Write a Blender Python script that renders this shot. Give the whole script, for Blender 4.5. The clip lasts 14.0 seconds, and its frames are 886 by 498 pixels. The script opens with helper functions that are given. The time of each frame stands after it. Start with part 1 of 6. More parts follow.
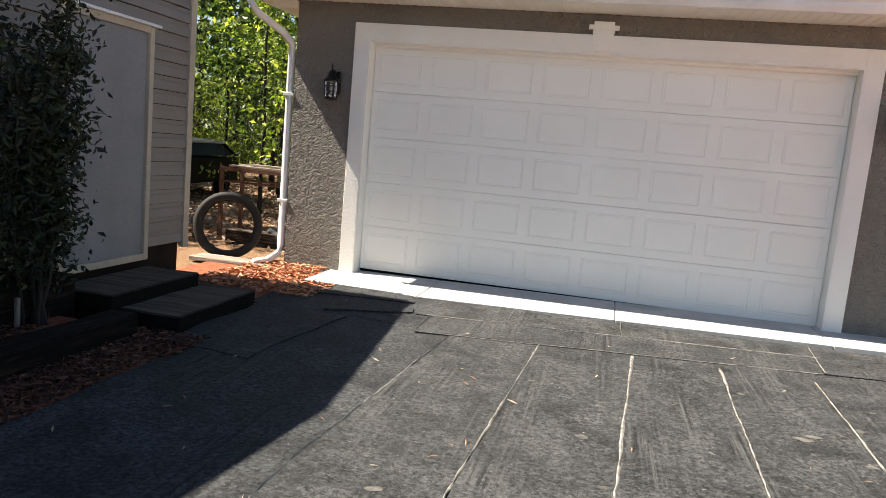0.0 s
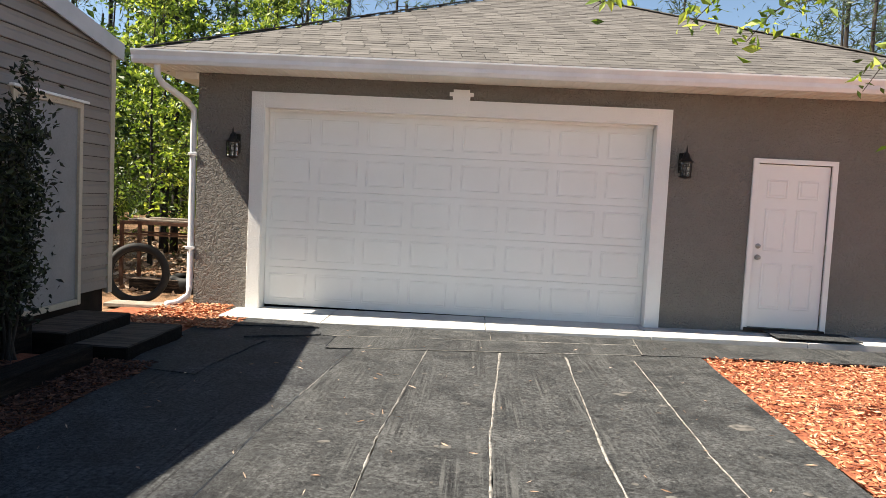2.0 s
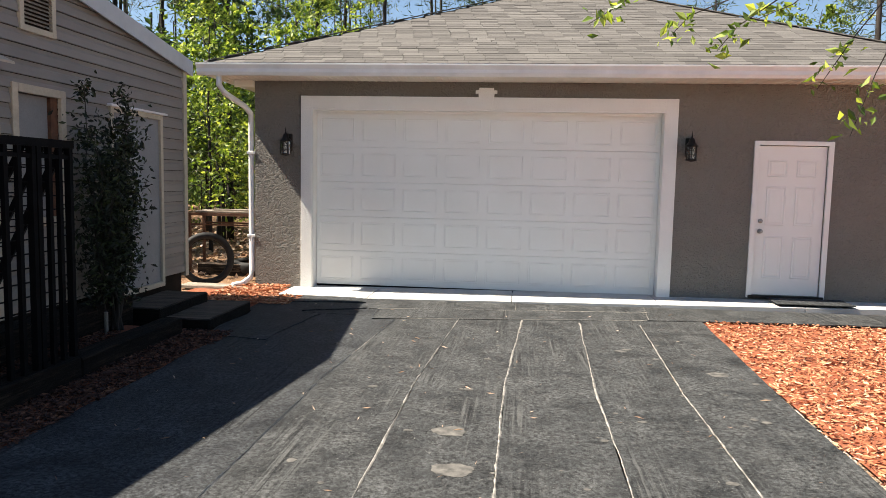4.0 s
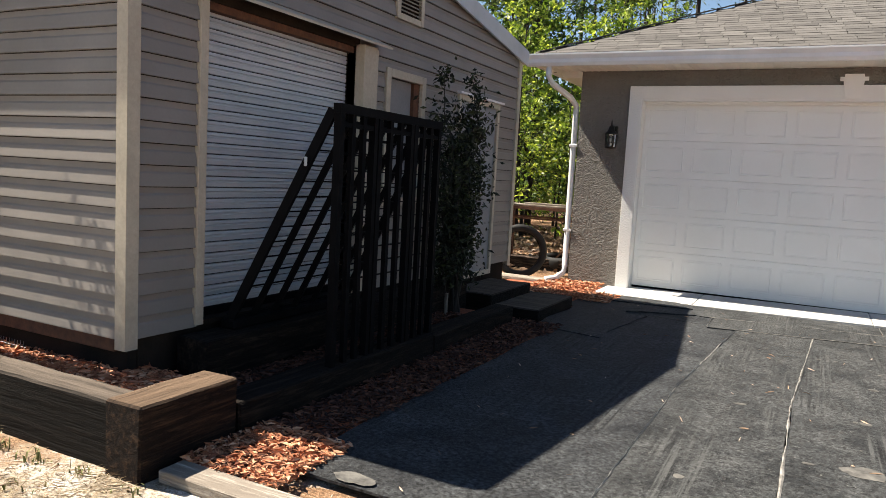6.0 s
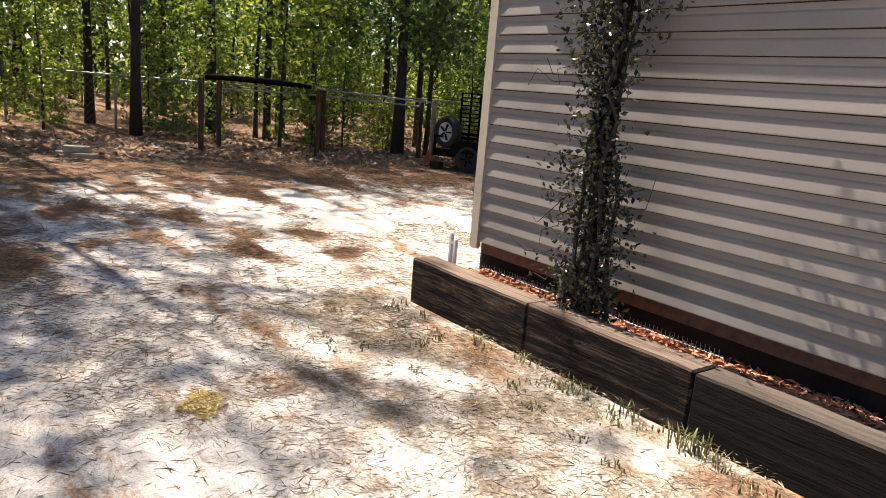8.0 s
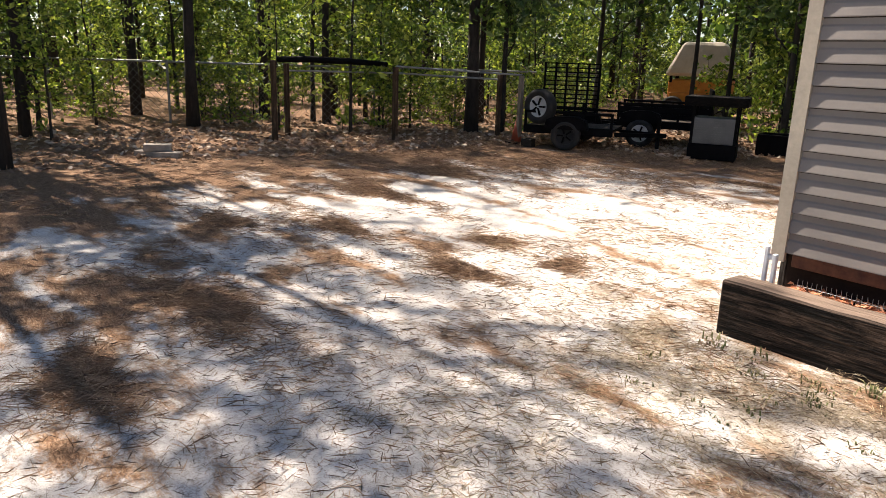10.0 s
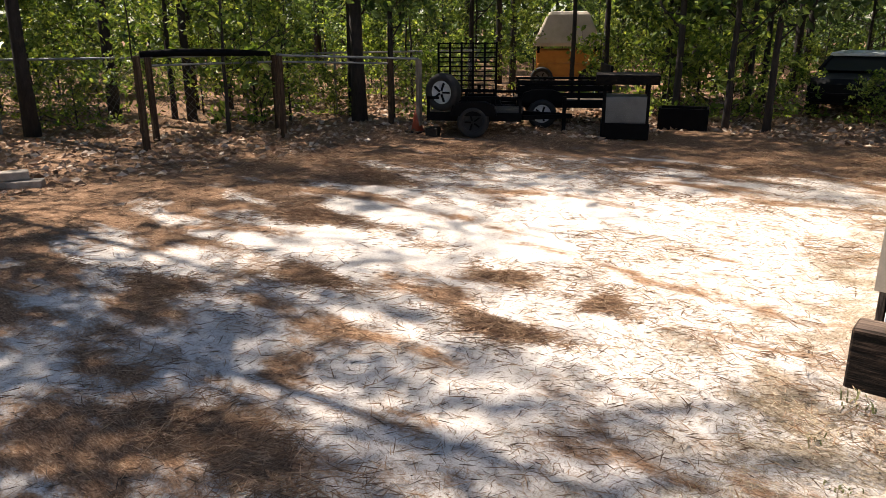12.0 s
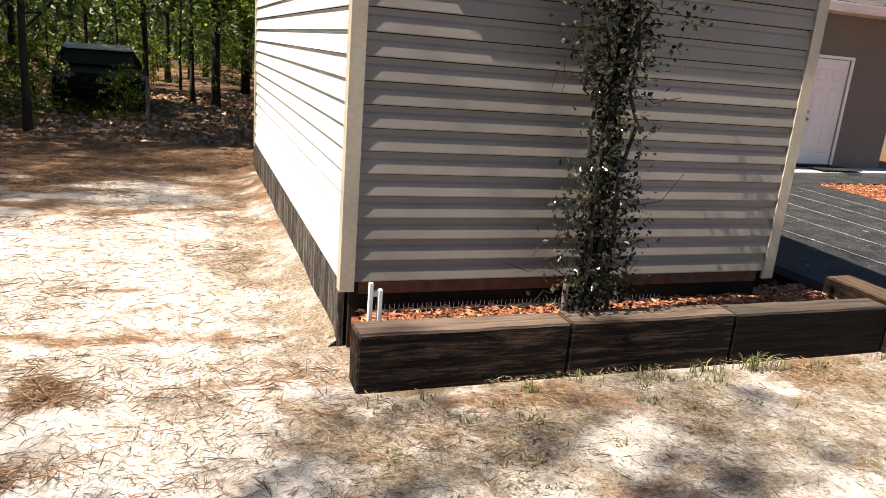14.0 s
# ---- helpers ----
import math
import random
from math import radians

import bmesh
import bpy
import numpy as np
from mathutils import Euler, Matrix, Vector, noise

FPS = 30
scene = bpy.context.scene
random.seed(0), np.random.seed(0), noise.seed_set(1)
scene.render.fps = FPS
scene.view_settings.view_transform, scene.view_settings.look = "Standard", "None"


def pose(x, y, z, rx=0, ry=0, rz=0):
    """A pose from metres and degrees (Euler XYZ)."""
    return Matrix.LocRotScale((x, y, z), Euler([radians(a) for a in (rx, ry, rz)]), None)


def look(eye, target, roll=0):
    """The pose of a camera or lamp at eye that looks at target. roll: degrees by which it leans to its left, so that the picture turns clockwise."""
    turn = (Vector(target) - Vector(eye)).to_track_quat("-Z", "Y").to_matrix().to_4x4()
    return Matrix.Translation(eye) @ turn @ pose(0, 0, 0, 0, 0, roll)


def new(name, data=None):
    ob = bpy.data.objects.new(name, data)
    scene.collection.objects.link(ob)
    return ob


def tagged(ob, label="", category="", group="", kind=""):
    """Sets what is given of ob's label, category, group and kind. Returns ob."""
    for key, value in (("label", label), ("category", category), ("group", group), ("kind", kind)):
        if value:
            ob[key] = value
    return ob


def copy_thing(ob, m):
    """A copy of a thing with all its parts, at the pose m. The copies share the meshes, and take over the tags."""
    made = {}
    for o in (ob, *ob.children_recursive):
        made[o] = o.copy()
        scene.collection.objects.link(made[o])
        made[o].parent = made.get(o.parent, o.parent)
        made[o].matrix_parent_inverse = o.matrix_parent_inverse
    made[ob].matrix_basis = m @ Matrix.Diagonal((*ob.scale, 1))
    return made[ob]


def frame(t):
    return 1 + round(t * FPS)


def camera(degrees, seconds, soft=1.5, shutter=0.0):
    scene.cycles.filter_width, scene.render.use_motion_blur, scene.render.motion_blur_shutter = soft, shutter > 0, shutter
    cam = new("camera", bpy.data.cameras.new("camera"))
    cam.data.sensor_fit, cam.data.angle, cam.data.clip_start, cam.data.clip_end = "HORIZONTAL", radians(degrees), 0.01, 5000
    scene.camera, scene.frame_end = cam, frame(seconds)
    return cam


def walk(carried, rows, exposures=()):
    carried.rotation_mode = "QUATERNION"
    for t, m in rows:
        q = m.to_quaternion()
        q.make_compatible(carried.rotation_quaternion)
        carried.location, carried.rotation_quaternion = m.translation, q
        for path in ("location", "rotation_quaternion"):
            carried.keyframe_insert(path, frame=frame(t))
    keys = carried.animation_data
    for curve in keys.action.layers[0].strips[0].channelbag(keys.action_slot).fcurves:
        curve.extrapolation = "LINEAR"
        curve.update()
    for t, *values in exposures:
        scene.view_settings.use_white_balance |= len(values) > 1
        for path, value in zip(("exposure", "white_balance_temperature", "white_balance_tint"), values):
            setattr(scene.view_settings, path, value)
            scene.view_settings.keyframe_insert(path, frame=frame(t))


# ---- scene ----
cam = camera(63.2, 14.0, soft=0.7)

PATH = [
    (0, (3.012, -7.951, 1.537), (2.579, -6.018, 1.265), 5.2),
    (0.5, (3.120, -8.379, 1.545), (2.744, -6.427, 1.322), 3.9),
    (1, (3.130, -8.689, 1.608), (2.843, -6.721, 1.400), 3.7),
    (1.5, (3.152, -9.015, 1.598), (2.956, -7.032, 1.426), 2.9),
    (2, (3.032, -9.439, 1.559), (2.941, -7.445, 1.427), 2.9),
    (4.5, (3.295, -10.63, 1.675), (3.005, -8.66, 1.48), 0.5),
    (5, (3.168, -10.606, 1.598), (2.717, -8.666, 1.421), 1.1),
    (5.5, (2.934, -10.47, 1.529), (2.259, -8.596, 1.356), 2.0),
    (6, (2.484, -10.384, 1.501), (1.576, -8.614, 1.293), 3.2),
    (6.5, (1.84, -10.401, 1.515), (0.737, -8.754, 1.248), 5.4),
    (7, (1.246, -10.605, 1.547), (-0.036, -9.104, 1.226), 5.1),
    (7.5, (0.622, -10.842, 1.545), (-0.823, -9.512, 1.166), 4.8),
    (8, (0.066, -11.098, 1.541), (-1.491, -9.917, 1.114), 4.7),
    (8.5, (-0.436, -11.379, 1.529), (-2.003, -10.225, 1.069), 4.8),
    (9, (-0.954, -11.677, 1.53), (-2.519, -10.528, 1.051), 3.4),
    (11.5, (-3.351, -12.105, 1.725), (-4.742, -10.782, 1.165), -0.8),
    (12, (-3.732, -12.145, 1.816), (-4.948, -10.67, 1.229), -0.2),
    (12.5, (-4.183, -12.015, 1.815), (-5.114, -10.348, 1.219), 0.7),
    (13, (-4.582, -11.823, 1.783), (-5.094, -9.981, 1.196), 2.0),
    (13.5, (-4.894, -11.6, 1.792), (-4.846, -9.684, 1.22), 3.5),
    (14, (-5.136, -11.526, 1.778), (-4.471, -9.716, 1.249), 4.8),
]
walk(cam, [(t, look(eye, target, roll)) for t, eye, target, roll in PATH],
     [(0, 1.76, 6900, 10), (2, 1.74, 6900, 10), (4.5, 1.66, 6800, 10), (5.5, 1.6, 6800, 10), (6.5, 1.62, 6800, 10), (7.5, 1.55, 6800, 14), (9, 1.56, 6800, 16), (11.5, 1.42, 6800, 16), (12.5, 1.40, 6800, 16), (13.2, 1.38, 6800, 16), (14, 1.15, 6800, 14)])


# ---- world and sun ----
SUN_WAY = Vector((0.715, 0.094, -1.0)).normalized()
world = bpy.data.worlds.new("sky_world")
scene.world = world
world.use_nodes = True
wn = world.node_tree
wn.nodes.clear()
sky = wn.nodes.new("ShaderNodeTexSky")
sky.sky_type, sky.sun_disc = "NISHITA", False
sky.sun_elevation = math.asin(-SUN_WAY.z)
sky.sun_rotation = math.atan2(-SUN_WAY.x, -SUN_WAY.y)
sky.air_density, sky.dust_density, sky.ozone_density = 1.0, 0.2, 2.4
bg = wn.nodes.new("ShaderNodeBackground")
bg.inputs["Strength"].default_value = 0.049
wo = wn.nodes.new("ShaderNodeOutputWorld")
wn.links.new(sky.outputs["Color"], bg.inputs["Color"])
wn.links.new(bg.outputs["Background"], wo.inputs["Surface"])
sun = new("sun", bpy.data.lights.new("sun", "SUN"))
sun.data.energy, sun.data.angle, sun.data.color = 5.0, radians(0.55), (1.0, 0.93, 0.82)
sun.matrix_world = look((-20, -2, 30), Vector((-20, -2, 30)) + SUN_WAY)


# ---- materials ----
def node(t, kind, **values):
    n = t.nodes.new(kind)
    for key, value in values.items():
        n.inputs[key.replace("_", " ")].default_value = value
    return n


def base_mat(name):
    m = bpy.data.materials.new(name)
    m.use_nodes = True
    t = m.node_tree
    return m, t, t.nodes["Principled BSDF"]


def coords(t, local=False, stretch=(1, 1, 1)):
    if local:
        out = t.nodes.new("ShaderNodeTexCoord").outputs["Object"]
    else:
        out = t.nodes.new("ShaderNodeNewGeometry").outputs["Position"]
    if stretch == (1, 1, 1):
        return out
    mp = t.nodes.new("ShaderNodeMapping")
    mp.inputs["Scale"].default_value = stretch
    t.links.new(out, mp.inputs["Vector"])
    return mp.outputs["Vector"]


def noise_of(t, where, scale, detail=4.0, rough=0.6, twist=0.0):
    n = node(t, "ShaderNodeTexNoise", Scale=scale, Detail=detail, Roughness=rough, Distortion=twist)
    t.links.new(where, n.inputs["Vector"])
    return n.outputs["Fac"]


def steps(t, fac, *stops):
    r = t.nodes.new("ShaderNodeValToRGB")
    e = r.color_ramp.elements
    while len(e) < len(stops):
        e.new(0.5)
    for el, (pos, col) in zip(e, stops):
        el.position, el.color = pos, (*col, 1) if len(col) == 3 else col
    t.links.new(fac, r.inputs["Fac"])
    return r.outputs["Color"]


def blend(t, fac, a, b, how="MIX"):
    mx = t.nodes.new("ShaderNodeMix")
    mx.data_type, mx.blend_type = "RGBA", how
    for slot, v in ((0, fac), (6, a), (7, b)):
        if isinstance(v, (int, float)):
            mx.inputs[slot].default_value = v
        elif isinstance(v, tuple):
            mx.inputs[slot].default_value = (*v, 1)
        else:
            t.links.new(v, mx.inputs[slot])
    return mx.outputs[2]


def relief(t, bsdf, height, strength=0.4, dist=0.01):
    b = node(t, "ShaderNodeBump", Strength=strength, Distance=dist)
    t.links.new(height, b.inputs["Height"])
    t.links.new(b.outputs["Normal"], bsdf.inputs["Normal"])


def surface(name, dark, light, scale=6.0, rough=0.7, bump=0.2, dist=0.005, fine=60.0, metal=0.0, local=False, stretch=(1, 1, 1), spread=(0.3, 0.7), vary=0.0, spec=0.5, grainy=0.8):
    """A worn surface: two scales of stain between two colours, with fine relief."""
    m, t, b = base_mat(name)
    c = coords(t, local, stretch)
    big = noise_of(t, c, scale, 5, 0.62)
    small = noise_of(t, c, fine, 4, 0.7)
    col = steps(t, big, (spread[0], dark), (spread[1], light))
    grain = steps(t, small, (0.25, (0.72, 0.72, 0.72)), (0.75, (1.0, 1.0, 1.0)))
    col = blend(t, grainy, col, grain, "MULTIPLY")
    if vary:
        info = t.nodes.new("ShaderNodeObjectInfo")
        tone = steps(t, info.outputs["Random"], (0.0, (1 - vary,) * 3), (1.0, (1.0,) * 3))
        col = blend(t, 1.0, col, tone, "MULTIPLY")
    t.links.new(col, b.inputs["Base Color"])
    b.inputs["Roughness"].default_value, b.inputs["Metallic"].default_value = rough, metal
    b.inputs["Specular IOR Level"].default_value = spec
    if bump:
        relief(t, b, small, bump, dist)
    return m


def leaf_mat(name, dark, mid, light, glow=0.45, rough=0.45):
    """Leaves: each one its own tone, letting part of the light through."""
    m, t, b = base_mat(name)
    isl = t.nodes.new("ShaderNodeNewGeometry").outputs["Random Per Island"]
    col = steps(t, isl, (0.0, dark), (0.55, mid), (1.0, light))
    t.links.new(col, b.inputs["Base Color"])
    b.inputs["Roughness"].default_value = rough
    tr = t.nodes.new("ShaderNodeBsdfTranslucent")
    warm = blend(t, 1.0, col, (1.0, 0.95, 0.45), "MULTIPLY")
    t.links.new(warm, tr.inputs["Color"])
    mix = t.nodes.new("ShaderNodeMixShader")
    mix.inputs[0].default_value = glow
    t.links.new(b.outputs[0], mix.inputs[1])
    t.links.new(tr.outputs[0], mix.inputs[2])
    t.links.new(mix.outputs[0], t.nodes["Material Output"].inputs["Surface"])
    return m


def sand_mat():
    """Pale sand with straw, dry grass and leaf litter, more litter towards the woods."""
    m, t, b = base_mat("sand_ground")
    c = coords(t)
    lie = coords(t, False, (1.0, 2.2, 1.0))
    patch = noise_of(t, lie, 0.8, 5, 0.62, 0.4)
    mid = noise_of(t, c, 4.5, 5, 0.65)
    fine = noise_of(t, c, 30, 5, 0.75, 0.8)
    grit = noise_of(t, c, 140, 3, 0.7)
    weave = noise_of(t, coords(t, False, (9.0, 30.0, 9.0)), 1.6, 6, 0.8, 1.8)
    sand = steps(t, mid, (0.30, (0.52, 0.483, 0.43)), (0.48, (0.65, 0.613, 0.56)), (0.7, (0.76, 0.732, 0.685)))
    straw = steps(t, weave, (0.34, (0.030, 0.017, 0.010)), (0.46, (0.16, 0.085, 0.046)), (0.56, (0.34, 0.205, 0.12)), (0.68, (0.56, 0.43, 0.31)))
    grass = steps(t, fine, (0.32, (0.075, 0.055, 0.033)), (0.5, (0.27, 0.213, 0.142)), (0.70, (0.57, 0.51, 0.42)))
    sep = t.nodes.new("ShaderNodeSeparateXYZ")
    t.links.new(c, sep.inputs[0])

    def span(axis, a, z):
        r = t.nodes.new("ShaderNodeMapRange")
        r.inputs["From Min"].default_value, r.inputs["From Max"].default_value = a, z
        t.links.new(sep.outputs[axis], r.inputs["Value"])
        return r.outputs["Result"]

    def op(kind, a, z):
        n = t.nodes.new("ShaderNodeMath")
        n.operation, n.use_clamp = kind, kind != "SUBTRACT"
        for i, v in enumerate((a, z)):
            if isinstance(v, (int, float)):
                n.inputs[i].default_value = v
            else:
                t.links.new(v, n.inputs[i])
        return n.outputs[0]

    woods = op("MAXIMUM", span("X", -8.5, -14.5), span("Y", -4.0, 0.8))
    litter = op("ADD", op("MULTIPLY", woods, 0.42), op("MULTIPLY", patch, 0.9))
    south = op("MULTIPLY", span("Y", -8.3, -11.5), span("X", -3.6, -6.5))
    litter = op("ADD", litter, op("ADD", op("MULTIPLY", fine, 0.18), op("MULTIPLY", south, 0.13)))
    amount = steps(t, op("ADD", litter, op("MULTIPLY", op("SUBTRACT", weave, 0.5), 0.5)), (0.60, (0, 0, 0)), (0.68, (1, 1, 1)))
    near_wall = op("MULTIPLY", span("Y", -11.2, -8.6), span("X", -6.2, -4.6))
    turf = op("ADD", op("MULTIPLY", near_wall, 0.27), op("MULTIPLY", noise_of(t, c, 2.2, 5, 0.7), 0.75))
    turf = steps(t, op("ADD", turf, op("ADD", op("MULTIPLY", fine, 0.2), op("MULTIPLY", op("SUBTRACT", weave, 0.5), 0.45))), (0.67, (0, 0, 0)), (0.78, (0.9, 0.9, 0.9)))
    col = blend(t, turf, sand, grass)
    col = blend(t, amount, col, straw)
    curl = noise_of(t, c, 11, 4, 0.6, 2.6)
    thread = steps(t, curl, (0.466, (0, 0, 0)), (0.485, (0.95, 0.95, 0.95)), (0.504, (0, 0, 0)))
    curl2 = noise_of(t, lie, 19, 3, 0.6, 3.0)
    thread2 = steps(t, curl2, (0.47, (0, 0, 0)), (0.49, (0.6, 0.6, 0.6)), (0.51, (0, 0, 0)))
    col = blend(t, thread, col, (0.15, 0.095, 0.055))
    col = blend(t, thread2, col, (0.13, 0.085, 0.05))
    bits = noise_of(t, c, 46, 5, 0.8, 0.5)
    bits = steps(t, bits, (0.52, (0, 0, 0)), (0.60, (0.85, 0.85, 0.85)))
    bits = blend(t, 1.0, bits, steps(t, turf, (0.0, (0.25,) * 3), (0.5, (1.0,) * 3)), "MULTIPLY")
    col = blend(t, bits, col, (0.095, 0.062, 0.038))
    grain = steps(t, grit, (0.2, (0.6, 0.6, 0.6)), (0.7, (1, 1, 1)))
    t.links.new(blend(t, 0.8, col, grain, "MULTIPLY"), b.inputs["Base Color"])
    b.inputs["Roughness"].default_value = 0.95
    b.inputs["Specular IOR Level"].default_value = 0.15
    relief(t, b, op("ADD", op("ADD", fine, op("MULTIPLY", weave, 0.6)), op("MULTIPLY", mid, 1.4)), 1.0, 0.05)
    return m


def rubber_mat_mat(name, dust, tread, specks=0.7, dark=(0.014, 0.015, 0.017)):
    """Old black rubber belting: pitted, dusty, scored along its length by tyres, with pale specks and scuffs."""
    m, t, b = base_mat(name)
    c = coords(t)
    cloud = noise_of(t, c, 2.6, 7, 0.72, 0.4)
    pits = noise_of(t, c, 38, 6, 0.85)
    fleck = noise_of(t, c, 75, 5, 0.8)
    fine = noise_of(t, c, 190, 3, 0.7)
    col = steps(t, cloud, (0.34, dark), (0.66, dust))
    col = blend(t, 1.0, col, steps(t, pits, (0.40, (0.22,) * 3), (0.50, (1.0,) * 3), (0.61, (2.1,) * 3)), "MULTIPLY")
    # worn tracks: fine parallel scores, gathered where the wheels run
    ridge = noise_of(t, coords(t, False, (26.0, 0.45, 1.0)), 1.5, 3, 0.6, 0.35)
    worn = noise_of(t, coords(t, False, (2.2, 0.5, 1.0)), 1.3, 4, 0.65, 0.6)
    where = steps(t, worn, (0.50, (0.0,) * 3), (0.66, (1.0,) * 3))
    streak = blend(t, 1.0, steps(t, ridge, (0.53, (0, 0, 0)), (0.60, (tread * 1.2,) * 3)), where, "MULTIPLY")
    col = blend(t, streak, col, (0.135, 0.133, 0.128))
    groove = blend(t, 1.0, steps(t, ridge, (0.40, (0.8,) * 3), (0.46, (0, 0, 0))), where, "MULTIPLY")
    col = blend(t, groove, col, (0.012, 0.012, 0.013))
    # scuffs at a slant and pale specks
    scuff = noise_of(t, coords(t, False, (5.0, 14.0, 1.0)), 1.1, 5, 0.75, 1.6)
    col = blend(t, steps(t, scuff, (0.60, (0, 0, 0)), (0.68, (specks * 0.6,) * 3)), col, (0.15, 0.147, 0.14))
    col = blend(t, steps(t, fleck, (0.58, (0, 0, 0)), (0.66, (specks,) * 3)), col, (0.20, 0.197, 0.188))
    chipped = noise_of(t, c, 21, 5, 0.8, 0.5)
    col = blend(t, steps(t, chipped, (0.64, (0, 0, 0)), (0.69, (specks,) * 3)), col, (0.27, 0.262, 0.245))
    t.links.new(blend(t, 0.8, col, steps(t, fine, (0.25, (0.45, 0.5, 0.5)), (0.8, (1, 1, 1))), "MULTIPLY"), b.inputs["Base Color"])
    r = steps(t, cloud, (0.3, (0.62, 0.62, 0.62)), (0.7, (0.85, 0.85, 0.85)))
    t.links.new(r, b.inputs["Roughness"])
    b.inputs["Specular IOR Level"].default_value = 0.18
    relief(t, b, pits, 0.9, 0.012)
    return m


def stucco_mat(name, col_a, col_b, scale, strength):
    """Trowelled stucco: worm-like raised strokes."""
    m, t, b = base_mat(name)
    c = coords(t)
    worm = noise_of(t, c, scale, 1.5, 0.5, 1.2)
    ridge = steps(t, worm, (0.34, (0, 0, 0)), (0.52, (1, 1, 1)), (0.68, (0.3, 0.3, 0.3)))
    stain = noise_of(t, c, 0.8, 4, 0.6)
    t.links.new(steps(t, stain, (0.3, col_a), (0.7, col_b)), b.inputs["Base Color"])
    b.inputs["Roughness"].default_value = 0.9
    relief(t, b, ridge, strength, 0.022)
    return m


def timber_mat(name, dark, light, axis, bleached_lit=None):
    """Weathered timber with grain along one axis and dark checks."""
    m, t, b = base_mat(name)
    st = [26.0, 26.0, 26.0]
    st[axis] = 1.2
    c = coords(t, False, tuple(st))
    grain = noise_of(t, c, 1.0, 6, 0.7, 0.3)
    st[axis] = 3.5
    blot = noise_of(t, coords(t, False, tuple(st)), 0.9, 6, 0.8, 0.8)
    col = steps(t, grain, (0.44, dark), (0.60, light))
    col = blend(t, steps(t, blot, (0.40, (0.0,) * 3), (0.56, (0.95,) * 3)), col, dark)
    # Upward faces lightened by their normal, for bleaching and the sun on them.
    if bleached_lit:
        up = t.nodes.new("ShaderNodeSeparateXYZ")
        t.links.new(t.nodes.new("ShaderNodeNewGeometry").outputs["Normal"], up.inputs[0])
        worn = blend(t, steps(t, grain, (0.3, (0.2,) * 3), (0.6, (1.0,) * 3)), dark, bleached_lit)
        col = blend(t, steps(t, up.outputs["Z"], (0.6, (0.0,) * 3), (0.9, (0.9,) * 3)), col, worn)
    t.links.new(col, b.inputs["Base Color"])
    b.inputs["Roughness"].default_value = 0.9
    b.inputs["Specular IOR Level"].default_value = 0.15
    relief(t, b, grain, 1.0, 0.02)
    return m


def bark_mat(name, dark, light):
    m, t, b = base_mat(name)
    c = coords(t, True, (14, 14, 3))
    n = noise_of(t, c, 1.0, 5, 0.7, 0.6)
    t.links.new(steps(t, n, (0.3, dark), (0.7, light)), b.inputs["Base Color"])
    b.inputs["Roughness"].default_value = 0.95
    relief(t, b, n, 0.9, 0.03)
    return m


def chip_mat(name, *cols):
    m, t, b = base_mat(name)
    isl = t.nodes.new("ShaderNodeNewGeometry").outputs["Random Per Island"]
    t.links.new(steps(t, isl, *[(i / (len(cols) - 1), c) for i, c in enumerate(cols)]), b.inputs["Base Color"])
    b.inputs["Roughness"].default_value = 0.9
    return m


M_SAND = sand_mat()
M_RUBBER = rubber_mat_mat("black_rubber_belting", (0.080, 0.080, 0.080), 0.5, 0.9, (0.022, 0.023, 0.024))
M_RUBBER_SMOOTH = rubber_mat_mat("smooth_black_rubber", (0.066, 0.068, 0.071), 0.2, 0.5, (0.016, 0.017, 0.020))
M_CONCRETE = surface("concrete", (0.40, 0.39, 0.37), (0.54, 0.53, 0.51), 3, 0.9, 0.3, 0.004, 80)
M_STUCCO = stucco_mat("grey_stucco", (0.160, 0.149, 0.131), (0.195, 0.182, 0.161), 15, 0.75)
M_TRIM_STUCCO = stucco_mat("white_stucco_trim", (0.72, 0.71, 0.68), (0.80, 0.79, 0.76), 26, 0.22)
M_WHITE = surface("white_door_paint", (0.75, 0.74, 0.71), (0.80, 0.79, 0.765), 1.2, 0.42, 0.02, 0.001, 40, grainy=0.06)
M_SOFFIT = surface("white_soffit_vinyl", (0.70, 0.67, 0.60), (0.78, 0.75, 0.68), 4, 0.5, 0.05, grainy=0.15)
M_GUTTER = surface("white_gutter_metal", (0.66, 0.66, 0.66), (0.78, 0.78, 0.78), 3, 0.4, 0.05, grainy=0.2)
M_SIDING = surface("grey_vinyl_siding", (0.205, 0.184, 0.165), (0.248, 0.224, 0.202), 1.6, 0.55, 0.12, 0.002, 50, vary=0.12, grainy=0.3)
# Copy of the siding, lightened for the sunlit far wall.
M_SIDING_SUNLIT = surface("sunlit_vinyl_siding", (0.74, 0.735, 0.725), (0.80, 0.795, 0.785), 1.6, 0.55, 0.12, 0.002, 50, vary=0.08)
M_CREAM = surface("cream_trim_paint", (0.42, 0.37, 0.29), (0.52, 0.46, 0.36), 3, 0.6, 0.15, 0.003, 30)
# Near-black core, for shade in lap gaps, slat grooves, vent and under the shed.
M_CORE = surface("shade_dark_core", (0.015, 0.012, 0.010), (0.035, 0.026, 0.02), 3, 0.9, 0.2, spec=0.1)
M_ROLLER = surface("white_roller_steel", (0.40, 0.43, 0.46), (0.50, 0.53, 0.56), 3, 0.42, 0.08, 0.002, 30, vary=0.1, grainy=0.2)
M_SHEDDOOR = surface("pale_grey_door_paint", (0.20, 0.205, 0.215), (0.25, 0.255, 0.265), 2, 0.6, 0.1)
